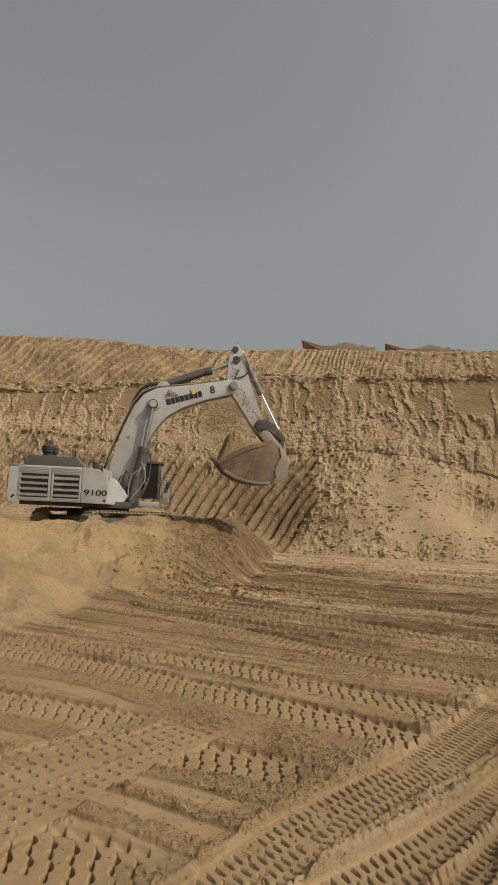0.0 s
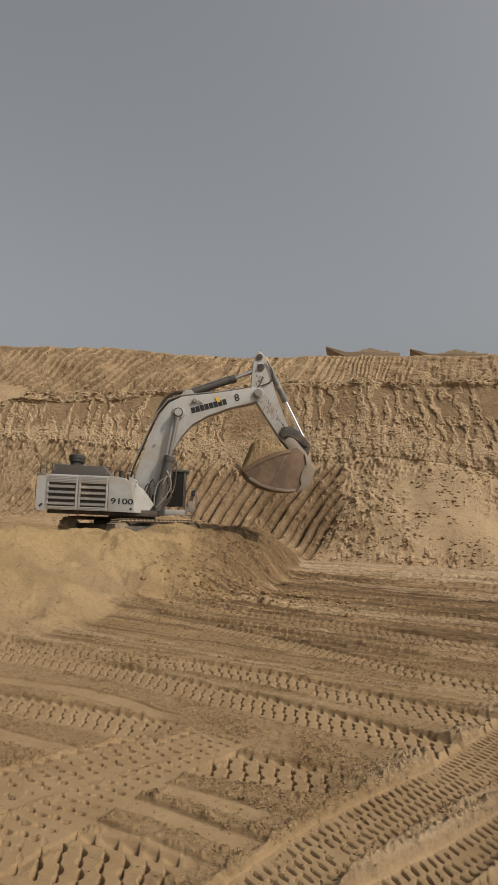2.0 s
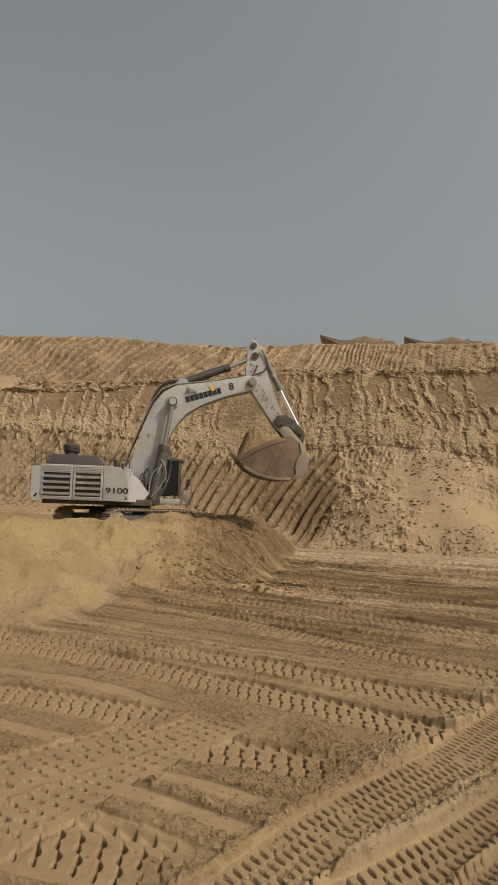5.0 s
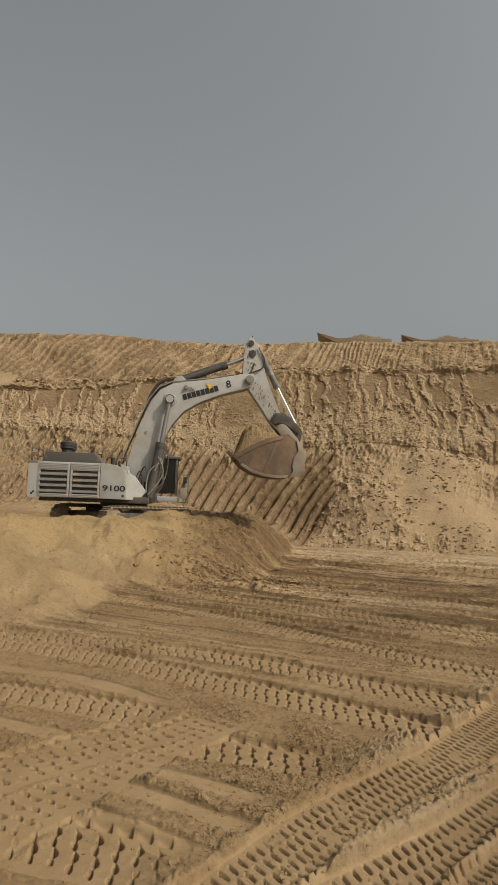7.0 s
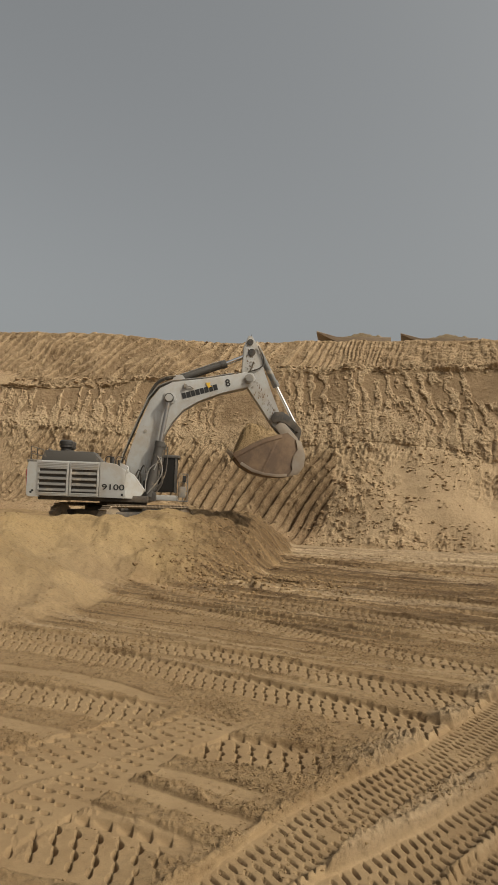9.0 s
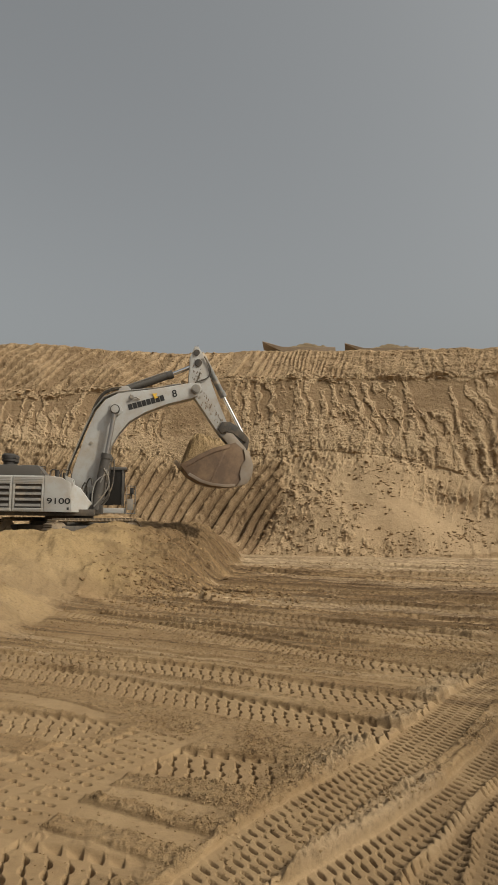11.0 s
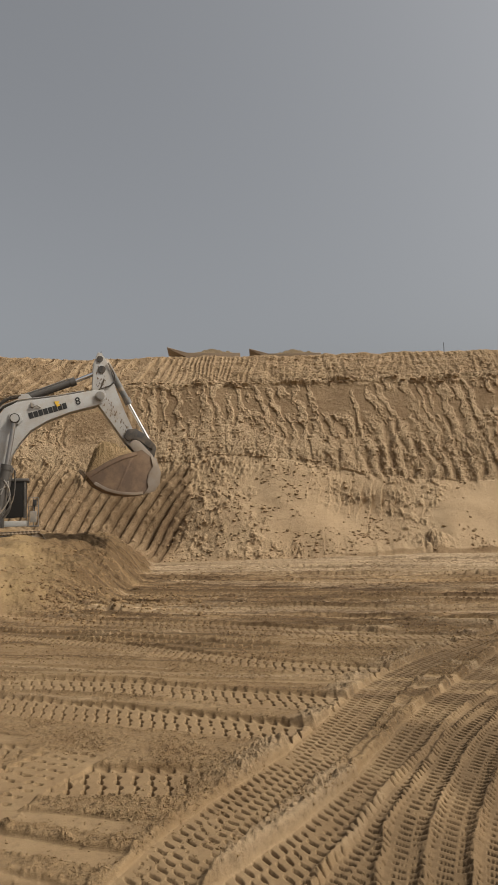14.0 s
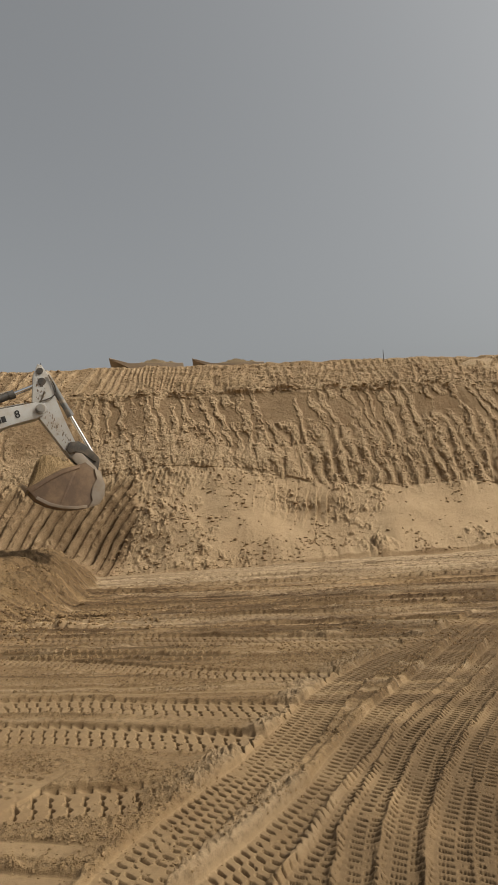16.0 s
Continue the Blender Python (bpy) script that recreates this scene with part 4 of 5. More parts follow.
    part("guard_rail", bm, DARK, ex)
    bm = bmesh.new()
    add_pipe(bm, [(-4.45, -2.1, 3.4), (-4.5, -2.1, 3.75), (-4.42, -2.1, 3.85), (-4.3, -2.1, 3.8)], 0.025)
    part("hand_hold", bm, DARK, ex)
    for x0 in (-0.85, -0.3):
        bm = bmesh.new()
        add_pipe(bm, [(x0, -1.7, 3.35), (x0, -1.7, 3.62), (x0 + 0.1, -1.7, 3.74), (x0 + 0.42, -1.7, 3.70), (x0 + 0.5, -1.7, 3.5), (x0 + 0.5, -1.7, 3.25)], 0.028)
        part("hand_hold", bm, DARK, ex)
    bm = bmesh.new()
    add_rod(bm, (-0.55, -1.3, 3.3), (-0.55, -1.3, 3.75), 0.11, n=14)
    add_rod(bm, (-0.2, -1.2, 3.2), (-0.2, -1.2, 3.6), 0.08, n=14)
    part("filler_cap", bm, DARK, ex)
    # cab on the left, seen past the boom
    bm = bmesh.new()
    add_box(bm, (1.25, 0.75, 1.55), (2.85, 2.45, 1.85), 0.05)
    cab = part("cab", bm, WHITE, ex, "dark glazed cab on a white base")
    for x in (1.32, 2.70):
        for y in (0.8, 2.4):
            bm = bmesh.new()
            add_box(bm, (x - 0.06, y - 0.06, 1.98), (x + 0.06, y + 0.06, 3.98), 0.015)
            part("pillar", bm, HOOD, cab)
    bm = bmesh.new()
    add_box(bm, (1.38, 0.74, 2.0), (1.75, 0.80, 3.95), 0.01)
    part("side_panel", bm, HOOD, cab)
    bm = bmesh.new()
    add_box(bm, (1.2, 0.7, 3.92), (2.9, 2.5, 4.08), 0.05)
    part("cab_roof", bm, HOOD, cab)
    for lo, hi in (((1.72, 0.775, 2.03), (2.66, 0.795, 3.92)), ((1.40, 2.40, 2.03), (2.66, 2.42, 3.92)), ((2.70, 0.86, 2.03), (2.72, 2.34, 3.92)), ((1.30, 0.86, 2.4), (1.32, 2.34, 3.92))):
        bm = bmesh.new()
        add_box(bm, lo, hi, 0.0)
        part("window", bm, GLASS, cab)
    bm = bmesh.new()
    add_box(bm, (1.7, 1.2, 2.0), (2.2, 1.9, 2.5), 0.05)
    add_box(bm, (1.6, 1.25, 2.4), (1.8, 1.85, 3.2), 0.06)
    part("seat", bm, BLACK, cab)
    bm = bmesh.new()
    add_box(bm, (2.80, 0.7, 1.52), (3.42, 2.4, 1.58), 0.01)
    for z in (2.1, 2.6, 3.05):
        add_pipe(bm, [(2.85, 0.72, z), (3.38, 0.72, z), (3.38, 2.38, z)], 0.022)
    for p in ((2.9, 0.72), (3.14, 0.72), (3.38, 0.72), (3.38, 1.55), (3.38, 2.38)):
        add_rod(bm, (*p, 1.56), (*p, 3.05), 0.022, n=8)
    part("cab_walkway", bm, GREY, ex, "grey walkway rail before the cab")
    bm = bmesh.new()
    add_box(bm, (2.95, 0.66, 1.75), (3.3, 0.70, 2.35), 0.02)
    part("step_panel", bm, SLAT, ex)
    bm = bmesh.new()
    add_box(bm, (3.1, 0.62, 2.62), (3.3, 0.68, 2.95), 0.02)
    add_rod(bm, (3.2, 0.7, 2.1), (3.2, 0.7, 2.7), 0.018, n=8)
    part("mirror", bm, BLACK, ex)
    # boom
    boom_poly = [(0.30, 2.05), (-0.02, 2.9), (0.16, 3.9), (0.78, 5.86), (1.20, 6.95), (1.70, 7.62), (2.35, 7.98), (4.2, 8.28), (6.3, 8.72), (6.72, 8.70), (6.86, 8.38), (6.66, 8.02),
                 (6.25, 7.83), (5.0, 7.50), (3.8, 7.06), (2.95, 6.52), (2.38, 5.80), (1.98, 5.0), (1.45, 3.5), (1.12, 2.3), (0.85, 1.95)]
    bm = bmesh.new()
    add_prism(bm, boom_poly, -0.46, 0.46, 0.05)
    boom = part("boom", bm, WHITE, ex, "white gooseneck boom with black lettering")
    for side in (-1, 1):
        bm = bmesh.new()
        add_rod(bm, (6.5, side * 0.44, 8.36), (6.5, side * 0.56, 8.36), 0.25, n=28)
        add_rod(bm, (6.5, side * 0.55, 8.36), (6.5, side * 0.62, 8.36), 0.17, n=20)
        part("boom_pin", bm, SLAT, boom)
        bm = bmesh.new()
        add_rod(bm, (2.22, side * 0.44, 7.05), (2.22, side * 0.95, 7.05), 0.2, n=20)
        add_prism(bm, [(1.95, 7.35), (2.5, 7.35), (2.62, 7.0), (2.4, 6.78), (2.05, 6.8), (1.9, 7.05)], side * 0.46, side * 0.54, 0.02)
        part("cylinder_boss", bm, WHITE, boom)
        bm = bmesh.new()
        add_prism(bm, [(2.25, 7.9), (2.45, 8.42), (2.85, 8.42), (3.2, 8.06)], side * 0.18, side * 0.30, 0.02)
        part("cylinder_lug", bm, WHITE, boom)
        bm = bmesh.new()
        for i in range(8):
            x = 2.95 + 0.24 * i
            z = 7.02 + 0.32 * (x - 2.95) + 0.06
            sh = Matrix.Translation((x, side * 0.463, z)) @ pose(0, 0, 0, 0, -17.5, 0)
            add_box(bm, (0, -0.012, 0), (0.215, 0.012, 0.31), 0.0, sh)
        part("lettering_bars", bm, BLACK, boom, "black lettering shown as bars")
        lettering("boom_number", "8", 0.55, BLACK, boom, on_side(5.36, side * 0.475, 8.06, 1.0, "right" if side < 0 else "left", 14 if side < 0 else -14), "black figure eight")
        bm = bmesh.new()
        add_prism(bm, [(4.15, 8.02), (4.42, 8.06), (4.36, 7.9), (4.5, 7.84), (4.3, 7.74), (4.22, 7.9)], side * 0.465, side * 0.50, 0.0)
        part("valve_guard", bm, YELLOW, boom, "small yellow valve guard")
        bm = bmesh.new()
        add_pipe(bm, [(3.0, side * 0.5, 7.92), (3.12, side * 0.55, 7.72), (3.3, side * 0.55, 7.78), (3.5, side * 0.5, 7.68)], 0.035)
        add_rod(bm, (3.08, side * 0.47, 7.78), (3.08, side * 0.6, 7.78), 0.1, n=12)
        part("pipe_coupling", bm, SLAT, boom)
        bm = bmesh.new()
        add_rod(bm, (1.02, side * 0.46, 5.25), (1.02, side * 0.50, 5.25), 0.09, n=6)
        part("work_light", bm, SLAT, boom)
    # hoses up the back of the boom
    for k, y in enumerate((-0.36, -0.22, -0.08, 0.06, 0.2, 0.34)):
        bm = bmesh.new()
        add_pipe(bm, [(-0.35, y, 3.0), (-0.12, y, 4.0), (0.62, y, 5.95), (1.08, y, 7.08), (1.6, y, 7.76), (2.3, y, 8.08 + 0.03 * (k % 2)), (4.3, y, 8.36), (5.7, y, 8.66)], 0.035)
        part("hydraulic_pipe", bm, DARK if k % 2 else SLAT, boom)
    for y in (-0.3, 0.0, 0.3):
        bm = bmesh.new()
        add_pipe(bm, bent((1.0, y, 7.0), (2.5, y, 8.35), (-0.18, 0, 0.34)), 0.04)
        part("hose", bm, RUBBER, boom)
    # boom cylinders
    for y in (-0.78, 0.78):
        bm = bmesh.new()
        add_rod(bm, (1.36, y, 1.75), (1.86, y, 4.6), 0.25, n=22)
        add_rod(bm, (1.83, y, 4.42), (1.88, y, 4.68), 0.28, n=22)
        cyl = part("boom_cylinder", bm, HOOD, ex, "dark grey boom lifting cylinder")
        bm = bmesh.new()
        add_rod(bm, (1.86, y, 4.6), (2.22, y, 7.0), 0.115, n=18)
        part("piston_rod", bm, SHADED_ROD, cyl)
        bm = bmesh.new()
        add_rod(bm, (2.22, y - 0.13, 7.05), (2.22, y + 0.13, 7.05), 0.25, n=20)
        part("rod_eye", bm, DARK, cyl)
        bm = bmesh.new()
        add_pipe(bm, bent((1.15, y * 0.9, 2.3), (1.98, y, 4.6), (0.34, 0, 0.1)), 0.04)
        part("hose", bm, RUBBER, cyl)
        bm = bmesh.new()
        add_pipe(bm, bent((1.5, y * 0.7, 1.8), (1.7, y * 0.95, 3.7), (0.42, 0, -0.1)), 0.035)
        part("hose", bm, RUBBER, cyl)
    # hose loops clipped to the cylinders and the boom foot
    for k, (p, q, sag, mat) in enumerate((((1.3, -1.02, 1.9), (1.75, -1.03, 3.9), (0.5, 0, 0.1), SLAT), ((1.2, -1.02, 2.0), (1.95, -1.0, 3.6), (-0.25, 0, 0.3), SLAT),
                                          ((1.75, -1.0, 2.2), (2.25, -0.7, 4.4), (0.2, 0, -0.3), RUBBER), ((0.62, -0.62, 2.2), (1.2, -0.98, 3.0), (0.1, 0, 0.75), RUBBER),
                                          ((0.5, -0.6, 2.4), (0.95, -0.7, 2.1), (0.1, 0, 0.9), RUBBER), ((1.95, -0.95, 3.1), (1.6, -1.02, 3.15), (0.15, 0, 0.7), SLAT))):
        bm = bmesh.new()
        add_pipe(bm, bent(p, q, sag), 0.035)
        part("hose", bm, mat, ex)
    bm = bmesh.new()
    add_box(bm, (0.95, -0.95, 1.5), (1.7, 0.72, 2.0), 0.06)
    add_box(bm, (1.05, -0.62, 2.0), (1.5, 0.6, 2.6), 0.06)
    part("boom_foot_bracket", bm, DARK, ex)
    # stick cylinder
    bm = bmesh.new()
    add_rod(bm, (2.64, 0, 8.20), (5.15, 0, 9.20), 0.20, n=22)
    add_rod(bm, (4.98, 0, 9.13), (5.25, 0, 9.24), 0.235, n=22)
    add_rod(bm, (2.64, -0.18, 8.2), (2.64, 0.18, 8.2), 0.22, n=18)
    sc = part("stick_cylinder", bm, HOOD, ex, "dark grey stick cylinder")
    bm = bmesh.new()
    add_rod(bm, (5.2, 0, 9.22), (6.62, 0, 9.85), 0.11, n=18)
    part("piston_rod", bm, CHROME, sc)
    bm = bmesh.new()
    add_pipe(bm, [(2.7, -0.1, 8.45), (3.4, -0.1, 8.73), (4.9, -0.1, 9.34), (5.1, -0.05, 9.3)], 0.03)
    part("oil_pipe", bm, SLAT, sc)
    # stick
    stick_poly = [(6.42, 10.80), (6.62, 10.76), (6.92, 10.30), (7.14, 9.6), (7.38, 8.75), (7.78, 7.7), (8.38, 6.3), (8.54, 5.85), (8.42, 5.58), (8.15, 5.55), (7.85, 5.92), (7.1, 7.0), (6.5, 7.85), (6.18, 8.2), (6.12, 8.8), (6.16, 9.6), (6.18, 10.2)]
    bm = bmesh.new()
    add_prism(bm, stick_poly, -0.38, 0.38, 0.05)
    stick = part("stick", bm, WHITE, ex, "white stick spattered with mud")
    for side in (-1, 1):
        for x, z, r in ((6.62, 9.85, 0.20), (6.52, 10.42, 0.17)):
            bm = bmesh.new()
            add_rod(bm, (x, side * 0.36, z), (x, side * 0.44, z), r, n=20)
            part("pin", bm, DARK, stick)
        bm = bmesh.new()
        add_pipe(bm, bent((6.45, side * 0.46, 8.75), (6.95, side * 0.46, 10.2), (0.6, 0, -0.25)), 0.035)
        part("hose", bm, RUBBER, stick)
        bm = bmesh.new()
        add_pipe(bm, bent((5.75, side * 0.3, 8.72), (6.75, side * 0.44, 9.3), (0.15, 0, -0.35)), 0.035)
        part("hose", bm, RUBBER, stick)
    rnd = random.Random(5)
    bm = bmesh.new()
    for i in range(120):
        s = rnd.random()
        x, z = 6.55 + 1.55 * s + rnd.uniform(-0.22, 0.40), 8.2 - 2.3 * s + rnd.uniform(-0.1, 0.2)
        if rnd.random() < 0.25:
            x, z = rnd.uniform(6.3, 6.8), rnd.uniform(8.8, 10.2)
        w = rnd.uniform(0.012, 0.042)
        add_box(bm, (x, -0.395, z), (x + w, -0.375, z + w * rnd.uniform(1, 3.5)), 0.006)
    tagged(part("mud_spatter", bm, BUCKET, stick, "dried brown mud spatter"), kind="stuff")
    # bucket cylinder and links
    for y in (0.0,):
        bm = bmesh.new()
        add_rod(bm, (6.80, y, 10.5), (8.05, y, 8.15), 0.17, n=22)
        add_rod(bm, (7.95, y, 8.36), (8.1, y, 8.05), 0.20, n=22)
        bc = part("bucket_cylinder", bm, GREY, ex, "grey bucket cylinder")
        bm = bmesh.new()
        add_rod(bm, (8.05, y, 8.15), (9.30, y, 5.82), 0.095, n=18)
        part("piston_rod", bm, CHROME, bc)
    for y in (-0.5, 0.5):
        bm = bmesh.new()
        add_prism(bm, [(7.75, 6.2), (7.95, 6.58), (8.4, 6.62), (8.85, 6.35), (9.2, 6.0), (9.42, 5.75), (9.3, 5.5), (9.05, 5.6), (8.6, 6.0), (8.2, 6.1), (7.95, 5.95)], y - 0.07, y + 0.07, 0.02)
        part("rocker_link", bm, DARK, ex)
        bm = bmesh.new()
        add_prism(bm, [(9.18, 5.75), (9.42, 5.82), (9.5, 5.6), (9.36, 4.9), (9.12, 4.7), (8.95, 4.9), (9.05, 5.3)], y * 0.8 - 0.07, y * 0.8 + 0.07, 0.02)
        part("push_link", bm, DARK, ex)
    # bucket: wrapped shell, cheeks, ears, cutting edge and teeth
    shell = [(5.75, 4.08), (6.15, 3.62), (6.75, 3.28), (7.40, 3.10), (8.10, 3.04), (8.70, 3.08), (9.20, 3.26), (9.45, 3.65), (9.50, 4.2), (9.25, 4.9), (8.62, 5.42)]
    inner = [(x + (7.5 - x) * 0.035, z + (4.6 - z) * 0.06) for x, z in shell]
    bm = bmesh.new()
    rings = [[bm.verts.new((x, y, z)) for x, z in shell + inner[::-1]] for y in (-1.2, 1.2)]
    n = len(rings[0])
    for i in range(n):
        bm.faces.new((rings[0][i], rings[0][(i + 1) % n], rings[1][(i + 1) % n], rings[1][i]))
    k = len(shell)
    for r in rings:
        for i in range(k - 1):
            bm.faces.new((r[i], r[i + 1], r[n - 2 - i], r[n - 1 - i]))
    bucket = part("bucket", bm, BUCKET, ex, "mud-brown rock bucket heaped with soil")
    cheek = [(5.75, 4.08)] + shell[1:-1] + [(8.62, 5.42), (8.3, 5.3), (7.5, 5.08), (6.8, 4.74), (6.25, 4.40)]
    for side in (-1, 1):
        bm = bmesh.new()
        add_prism(bm, cheek, side * 1.17, side * 1.24, 0.015)
        part("cheek_plate", bm, BUCKET, bucket)
        bm = bmesh.new()
        add_prism(bm, [(8.65, 3.02), (9.26, 3.20), (9.54, 3.62), (9.60, 4.2), (9.36, 4.95), (9.06, 5.05), (9.2, 4.5), (8.96, 4.2), (8.86, 3.7), (8.95, 3.42)], side * 1.24, side * 1.29, 0.015)
        part("heel_plate", bm, BRIGHT, bucket)
    for side in (-1, 1):
        bm = bmesh.new()
        add_prism(bm, [(5.66, 4.16), (5.88, 3.94), (6.36, 4.26), (6.90, 4.58), (7.55, 4.90), (8.35, 5.12), (8.3, 5.32), (7.48, 5.10), (6.75, 4.76), (6.2, 4.42)], side * 1.24, side * 1.275, 0.012)
        part("side_cutter", bm, BUCKET, bucket)
        bm = bmesh.new()
        add_prism(bm, [(6.1, 3.62), (6.75, 3.25), (7.4, 3.07), (8.1, 3.01), (8.65, 3.05), (8.65, 3.20), (8.1, 3.16), (7.45, 3.22), (6.85, 3.38), (6.22, 3.74)], side * 1.24, side * 1.265, 0.01)
        part("wear_strip", bm, BRIGHT, bucket)
        bm = bmesh.new()
        add_prism(bm, [(7.25, 3.25), (7.37, 3.25), (8.15, 4.98), (8.0, 4.98)], side * 1.24, side * 1.26, 0.008)
        part("stiffener", bm, BUCKET, bucket)
    for y in (-0.62, -0.38, 0.38, 0.62):
        bm = bmesh.new()
        add_prism(bm, [(8.0, 5.75), (8.25, 6.0), (8.55, 5.95), (9.25, 5.2), (9.50, 4.6), (9.52, 4.0), (9.3, 3.8), (9.2, 4.6), (8.8, 5.2), (8.3, 5.35)], y - 0.05, y + 0.05, 0.015)
        part("bucket_ear", bm, BRIGHT, bucket)
    for i in range(5):
        y = -1.0 + 0.5 * i
        bm = bmesh.new()
        va = [bm.verts.new(p) for p in ((5.85, y - 0.13, 4.14), (5.85, y + 0.13, 4.14), (5.9, y + 0.13, 3.94), (5.9, y - 0.13, 3.94), (5.42, y - 0.07, 4.46), (5.42, y + 0.07, 4.46))]
        for f in ((0, 1, 2, 3), (0, 4, 5, 1), (3, 2, 5, 4), (0, 3, 4), (1, 5, 2)):
            bm.faces.new([va[j] for j in f])
        part("tooth", bm, BRIGHT, bucket)
    return ex


MACHINE = pose(-6.3, 36.0, 1.35, 0, 0, 4.0)
excavator(MACHINE, 46.0)

# soil heaped in the bucket
bm = bmesh.new()
g = bmesh.ops.create_grid(bm, x_segments=40, y_segments=30, size=1.0)
for v in bm.verts:
    a, b = v.co.x, v.co.y
    x, y = 7.03 + 1.36 * a, 1.14 * b
    edge = max(0.0, 1 - abs(a) ** 5) * max(0.0, 1 - abs(b) ** 6)
    z = 3.78 + 0.87 * min(1.0, (a + 1) / 0.75) ** 0.8 + 0.36 * max(0.0, a + 0.25)
    z += edge * (0.50 + 0.76 * math.exp(-((a + 0.42) / (0.40 if a < -0.42 else 0.75)) ** 2))
    z += edge * 0.26 * noise.fractal(Vector((x * 2.2, y * 2.2, 0)), 0.6, 2.0, 4)
    v.co = (x, y, z)
heap = part("soil_load", bm, LOAD, None, smooth=False)
heap.matrix_basis = MACHINE
tagged(heap, "heap of yellow brown soil in the excavator bucket", "soil heap")


# ---- dump trucks on the upper level ----
DUG = earth("dug_soil", (0.20, 0.15, 0.09), (0.14, 0.10, 0.06), (0.20, 0.15, 0.09))


def dump_truck(name, label):
    tr = tagged(new(name), label, "dump truck")
    bm = bmesh.new()
    add_box(bm, (-3.9, -0.8, 1.1), (4.4, 0.8, 1.6), 0.08)
    part("chassis", bm, DARK, tr)
    bm = bmesh.new()
    add_box(bm, (2.6, -1.3, 1.5), (4.9, 1.5, 2.2), 0.12)
    add_box(bm, (2.7, -1.1, 2.2), (4.2, 0.4, 3.3), 0.1)
    cab = part("cab", bm, OCHRE, tr)
    bm = bmesh.new()
    add_box(bm, (4.19, -0.95, 2.45), (4.22, 0.25, 3.1), 0.0)
    part("windscreen", bm, GLASS, cab)
    bm = bmesh.new()
    add_prism(bm, [(-4.0, 2.9), (-3.2, 1.75), (2.1, 1.75), (2.5, 3.35), (4.7, 4.28), (4.7, 4.5), (2.4, 3.72), (-3.9, 3.72)], -1.75, 1.75, 0.06)
    part("dump_body", bm, OCHRE, tr, "ochre dump body with forward canopy")
    bm = bmesh.new()
    bmesh.ops.create_grid(bm, x_segments=26, y_segments=14, size=1.0)
    for v in bm.verts:
        a, b = v.co.x, v.co.y
        x, y = -0.85 + 2.9 * a, 1.6 * b
        e = (1 - abs(a) ** 2.5) * (1 - abs(b) ** 3)
        v.co = (x, y, 3.7 + 0.03 * a + e * (0.68 + 0.15 * math.sin(a * 7 + 1) + 0.32 * noise.fractal(Vector((x * 1.5, y, 4)), 0.6, 2.0, 3)))
    part("load", bm, DUG, tr, "heaped sandy load")
    for x in (3.3, -1.3, -3.0):
        for side in (-1, 1):
            bm = bmesh.new()
            add_rod(bm, (x, side * 1.1, 0.9), (x, side * 1.75, 0.9), 0.9, n=28)
            wheel = part("wheel", bm, RUBBER, tr)
            bm = bmesh.new()
            add_rod(bm, (x, side * 1.74, 0.9), (x, side * 1.78, 0.9), 0.45, n=20)
            part("rim", bm, OCHRE, wheel)
    return tr


def far_place(az, dist):
    return math.sin(radians(az)) * dist, math.cos(radians(az)) * dist


tx, ty = far_place(9.6, 79)
truck = dump_truck("dump_truck", "ochre dump truck with a heaped load on the upper level")
truck.matrix_basis = pose(tx, ty, 18.75, 0, 0, 171)
tagged(truck, group="dump trucks on the upper level")
tx, ty = far_place(16.7, 80)
copy_thing(truck, pose(tx, ty, 18.65, 0, 0, 166))

# marker poles on the crest
for az, dist, high in ((0.45, 65.6, 0.75), (29.95, 67.5, 0.8)):
    px, py = far_place(az, dist)
    bm = bmesh.new()
    add_rod(bm, (0, 0, -0.5), (0.02, 0, high), 0.035, 0.03, n=8)
    pole = part("marker_pole", bm, DARK, None)
    pole.matrix_basis = pose(px, py, 18.9)
    tagged(pole, "thin dark marker pole on the bank crest", "pole", "marker poles")


# ---- loose clods and crumbs ----
rows_step = np.gradient(rows_v)


def quad_pad(k):
    return np.pad(k, ((0, 1), (0, 1)), mode="edge")


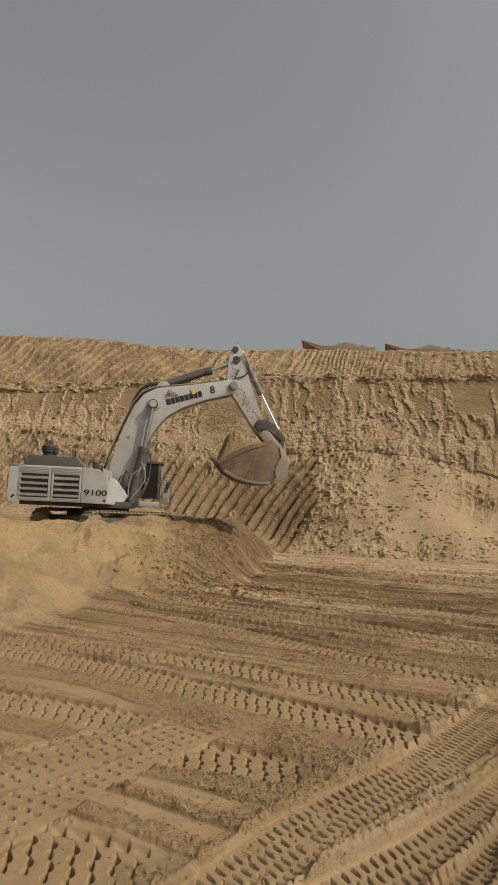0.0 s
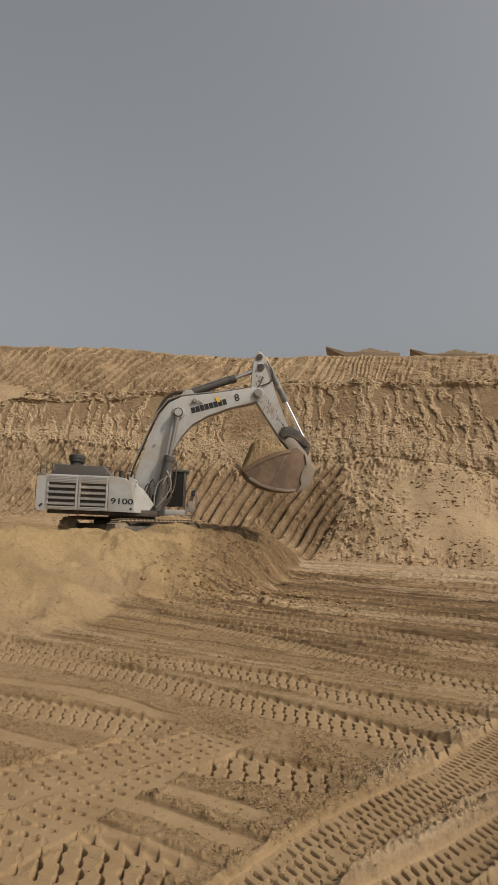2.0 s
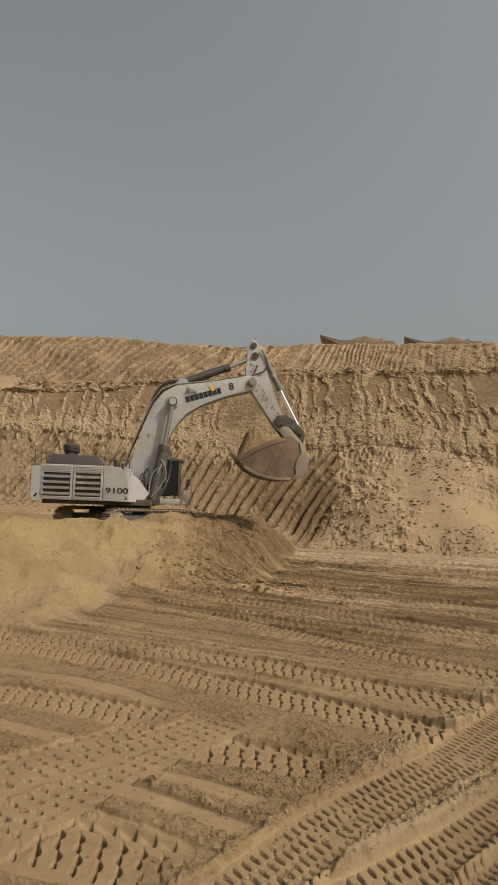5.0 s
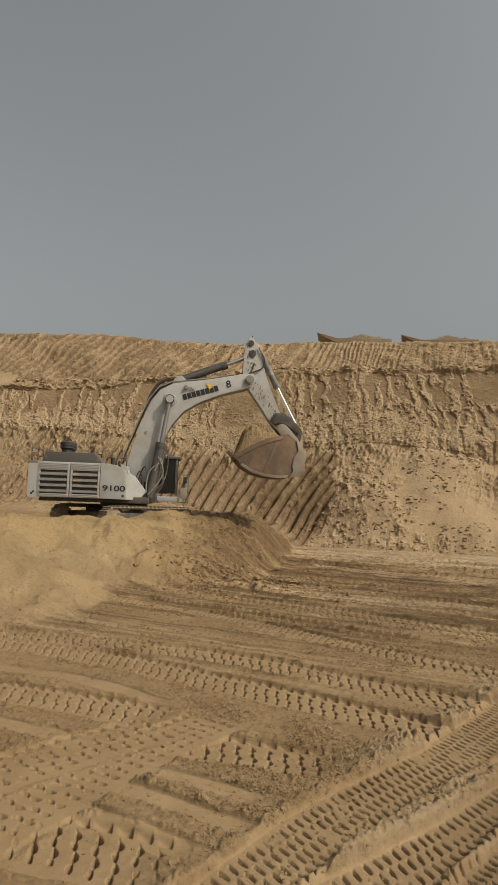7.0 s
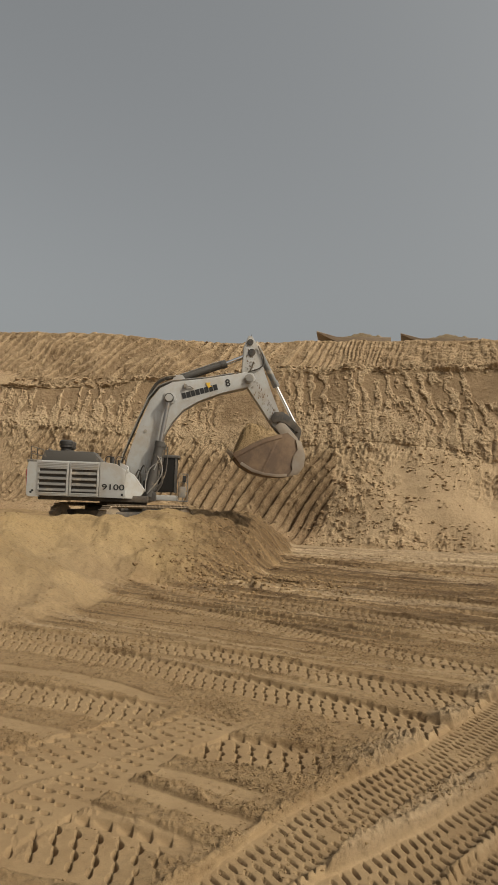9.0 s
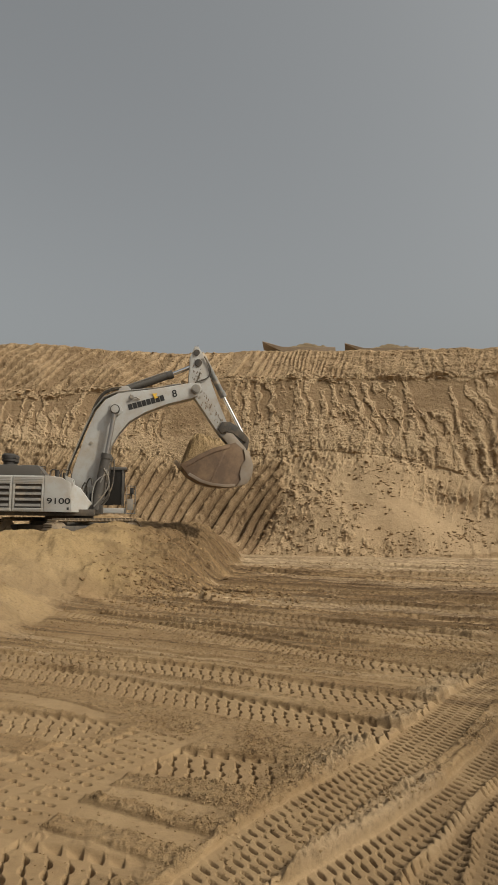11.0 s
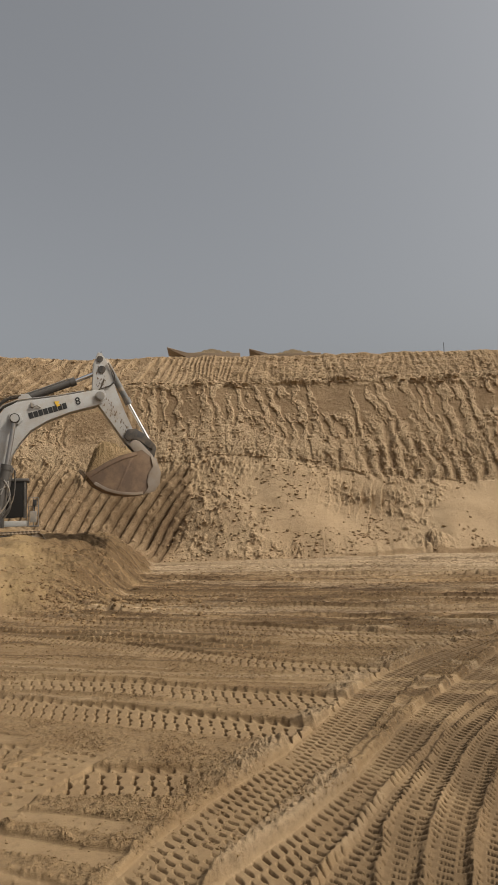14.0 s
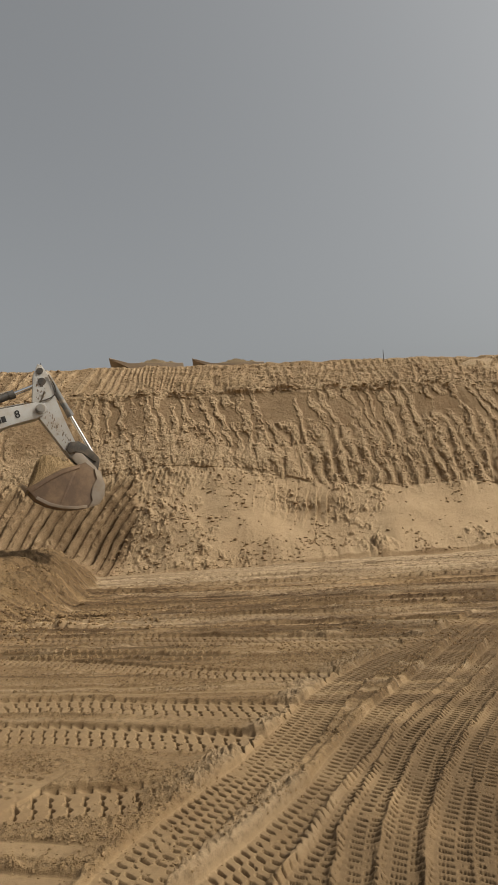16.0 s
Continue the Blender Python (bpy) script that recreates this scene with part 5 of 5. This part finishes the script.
def clods(name, label, spots, sizes, mat, seed, flat=0.7, tiny=False):
    """Many small broken lumps as one mesh of stuff."""
    rng = np.random.default_rng(seed)
    g = (1 + 5 ** 0.5) / 2
    base = np.array([(-1, g, 0), (1, g, 0), (-1, -g, 0), (1, -g, 0), (0, -1, g), (0, 1, g), (0, -1, -g), (0, 1, -g), (g, 0, -1), (g, 0, 1), (-g, 0, -1), (-g, 0, 1)]) / 1.9
    tri = np.array([(0, 11, 5), (0, 5, 1), (0, 1, 7), (0, 7, 10), (0, 10, 11), (1, 5, 9), (5, 11, 4), (11, 10, 2), (10, 7, 6), (7, 1, 8),
                    (3, 9, 4), (3, 4, 2), (3, 2, 6), (3, 6, 8), (3, 8, 9), (4, 9, 5), (2, 4, 11), (6, 2, 10), (8, 6, 7), (9, 8, 1)])
    if tiny:
        base = np.array([(1, 0, 0), (-1, 0, 0), (0, 1, 0), (0, -1, 0), (0, 0, 1), (0, 0, -1)], float)
        tri = np.array([(0, 2, 4), (2, 1, 4), (1, 3, 4), (3, 0, 4), (2, 0, 5), (1, 2, 5), (3, 1, 5), (0, 3, 5)])
    n, k = len(spots), len(base)
    turn, _ = np.linalg.qr(rng.normal(size=(n, 3, 3)))
    stretch = rng.uniform(0.55, 1.25, (n, 1, 3)) * sizes[:, None, None]
    co = (base[None] * rng.uniform(0.75, 1.2, (n, k, 1))) @ turn * stretch
    co[:, :, 2] *= flat
    co = (co + spots[:, None, :]).reshape(-1, 3)
    faces = (tri[None] + k * np.arange(n)[:, None, None]).reshape(-1, 3)
    me = bpy.data.meshes.new(name)
    me.vertices.add(len(co))
    me.vertices.foreach_set("co", co.astype(np.float32).ravel())
    me.loops.add(faces.size)
    me.loops.foreach_set("vertex_index", faces.astype(np.int32).ravel())
    me.polygons.add(len(faces))
    me.polygons.foreach_set("loop_start", np.arange(0, faces.size, 3, dtype=np.int32))
    me.polygons.foreach_set("use_smooth", np.zeros(len(faces), bool))
    me.update(calc_edges=True)
    tone = np.tile(np.array([0.0, 0.0, 0.0, 0.6], np.float32), len(co))
    me.attributes.new("soil", "FLOAT_COLOR", "POINT").data.foreach_set("color", tone)
    me.materials.append(mat)
    return tagged(new(name, me), label, "clods", kind="stuff")


def pick(rng, weight, X, Y, Z, n):
    w = weight.ravel() / weight.sum()
    i = rng.choice(len(w), n, p=w)
    return np.stack([X.ravel()[i], Y.ravel()[i], Z.ravel()[i]], -1)


rng = np.random.default_rng(12)
BU = UB
tumble = step(-7, -3, BU) * (PP > 0.03) * (PP < 1.05) * np.clip(0.15 + step(-0.1, 0.6, rough_noise(BU * 0.28, PP * 3.5, 201, 3)) + 0.8 * np.exp(-((BU + 3) / 4) ** 2), 0, 2)
clods("slope_clods", "dry sandy clods strewn over the loose slope", pick(rng, tumble ** 1.4, BX, BY, BZ, 3600), 0.03 + 0.16 * rng.random(3600) ** 4, BANK_EARTH, 1)
shelf = (PP > 1.95) * (PP < 2.45) * (0.4 + step(-0.2, 0.5, rough_noise(BU * 0.5, PP * 4, 203, 3)))
clods("ledge_clods", "crumbled clods along the bank ledge", pick(rng, shelf, BX, BY, BZ, 2200), 0.07 + 0.30 * rng.random(2200) ** 3, BANK_EARTH, 2, 0.36)
upper = ((PP > 2.4) * (PP < 3.35) + 1.0 * (PP > 0.95) * (PP < 1.6) + 0.35 * (PP > 0.1) * (PP < 0.95) * (BU < -5)) * (0.3 + step(-0.2, 0.5, rough_noise(BU * 0.4, PP * 4, 205, 3)))
clods("bank_clods", "small clods caught on the bank face", pick(rng, upper, BX, BY, BZ, 4200), 0.04 + 0.13 * rng.random(4200) ** 3.5, BANK_EARTH, 3)
toe = np.exp(-(((FX - 0.6) / 2.4) ** 2 + ((FY - 25.5) / 2.6) ** 2)) + 0.10 * quad_pad(quad_bench) * step(-4, 0, FX) * (FY < 36)
clods("dug_clods", "dark damp clods fallen at the bench toe", pick(rng, toe * (rows_step[:, None]), FX, FY, fz, 2200), 0.03 + 0.11 * rng.random(2200) ** 4, FLOOR_EARTH, 4)
near = frug ** 2 * (FY < 16) * rows_step[:, None] * (FY + 3) * (0.1 + step(-0.1, 0.5, rough_noise(FX * 0.8 + 3, FY * 0.8, 63, 3))) * ~quad_pad(quad_bench)
clods("floor_crumbs", "crumbs of soil scattered over the pit floor", pick(rng, near, FX, FY, fz, 26000), 0.009 + 0.019 * rng.random(26000) ** 2.5, FLOOR_EARTH, 5, 0.8, True)
mid = (FY > 14) * (FY < 40) * rows_step[:, None] * (FY + 3) * (0.1 + step(0.0, 0.5, rough_noise(FX * 0.5, FY * 0.8, 207, 3))) * ~quad_pad(quad_bench)
clods("far_crumbs", "lumps of soil between the wheel tracks", pick(rng, mid, FX, FY, fz, 16000), 0.018 + 0.045 * rng.random(16000) ** 3, FLOOR_EARTH, 6, 0.8, True)
flakes = bruns ** 2 * (0.2 + step(-0.1, 0.5, rough_noise(BU * 1.1, BZ * 0.9, 209, 3)))
clods("scarp_flakes", "dry flakes and lumps hanging on the scarp ribs", pick(rng, flakes, BX, BY, BZ, 7000), 0.025 + 0.05 * rng.random(7000) ** 2.5, BANK_EARTH, 7)
slump = quad_pad(quad_bench) * (FY < 34) * (FX > -16) * rows_step[:, None] * (FY + 3) * (0.12 + step(-0.1, 0.6, rough_noise(FX * 0.9, FY * 0.9, 211, 3)))
clods("bench_crumbs", "small lumps of yellow sand on the bench front", pick(rng, slump, FX, FY, fz, 1800), 0.015 + 0.06 * rng.random(1800) ** 4, FLOOR_EARTH, 8, 0.7, True)
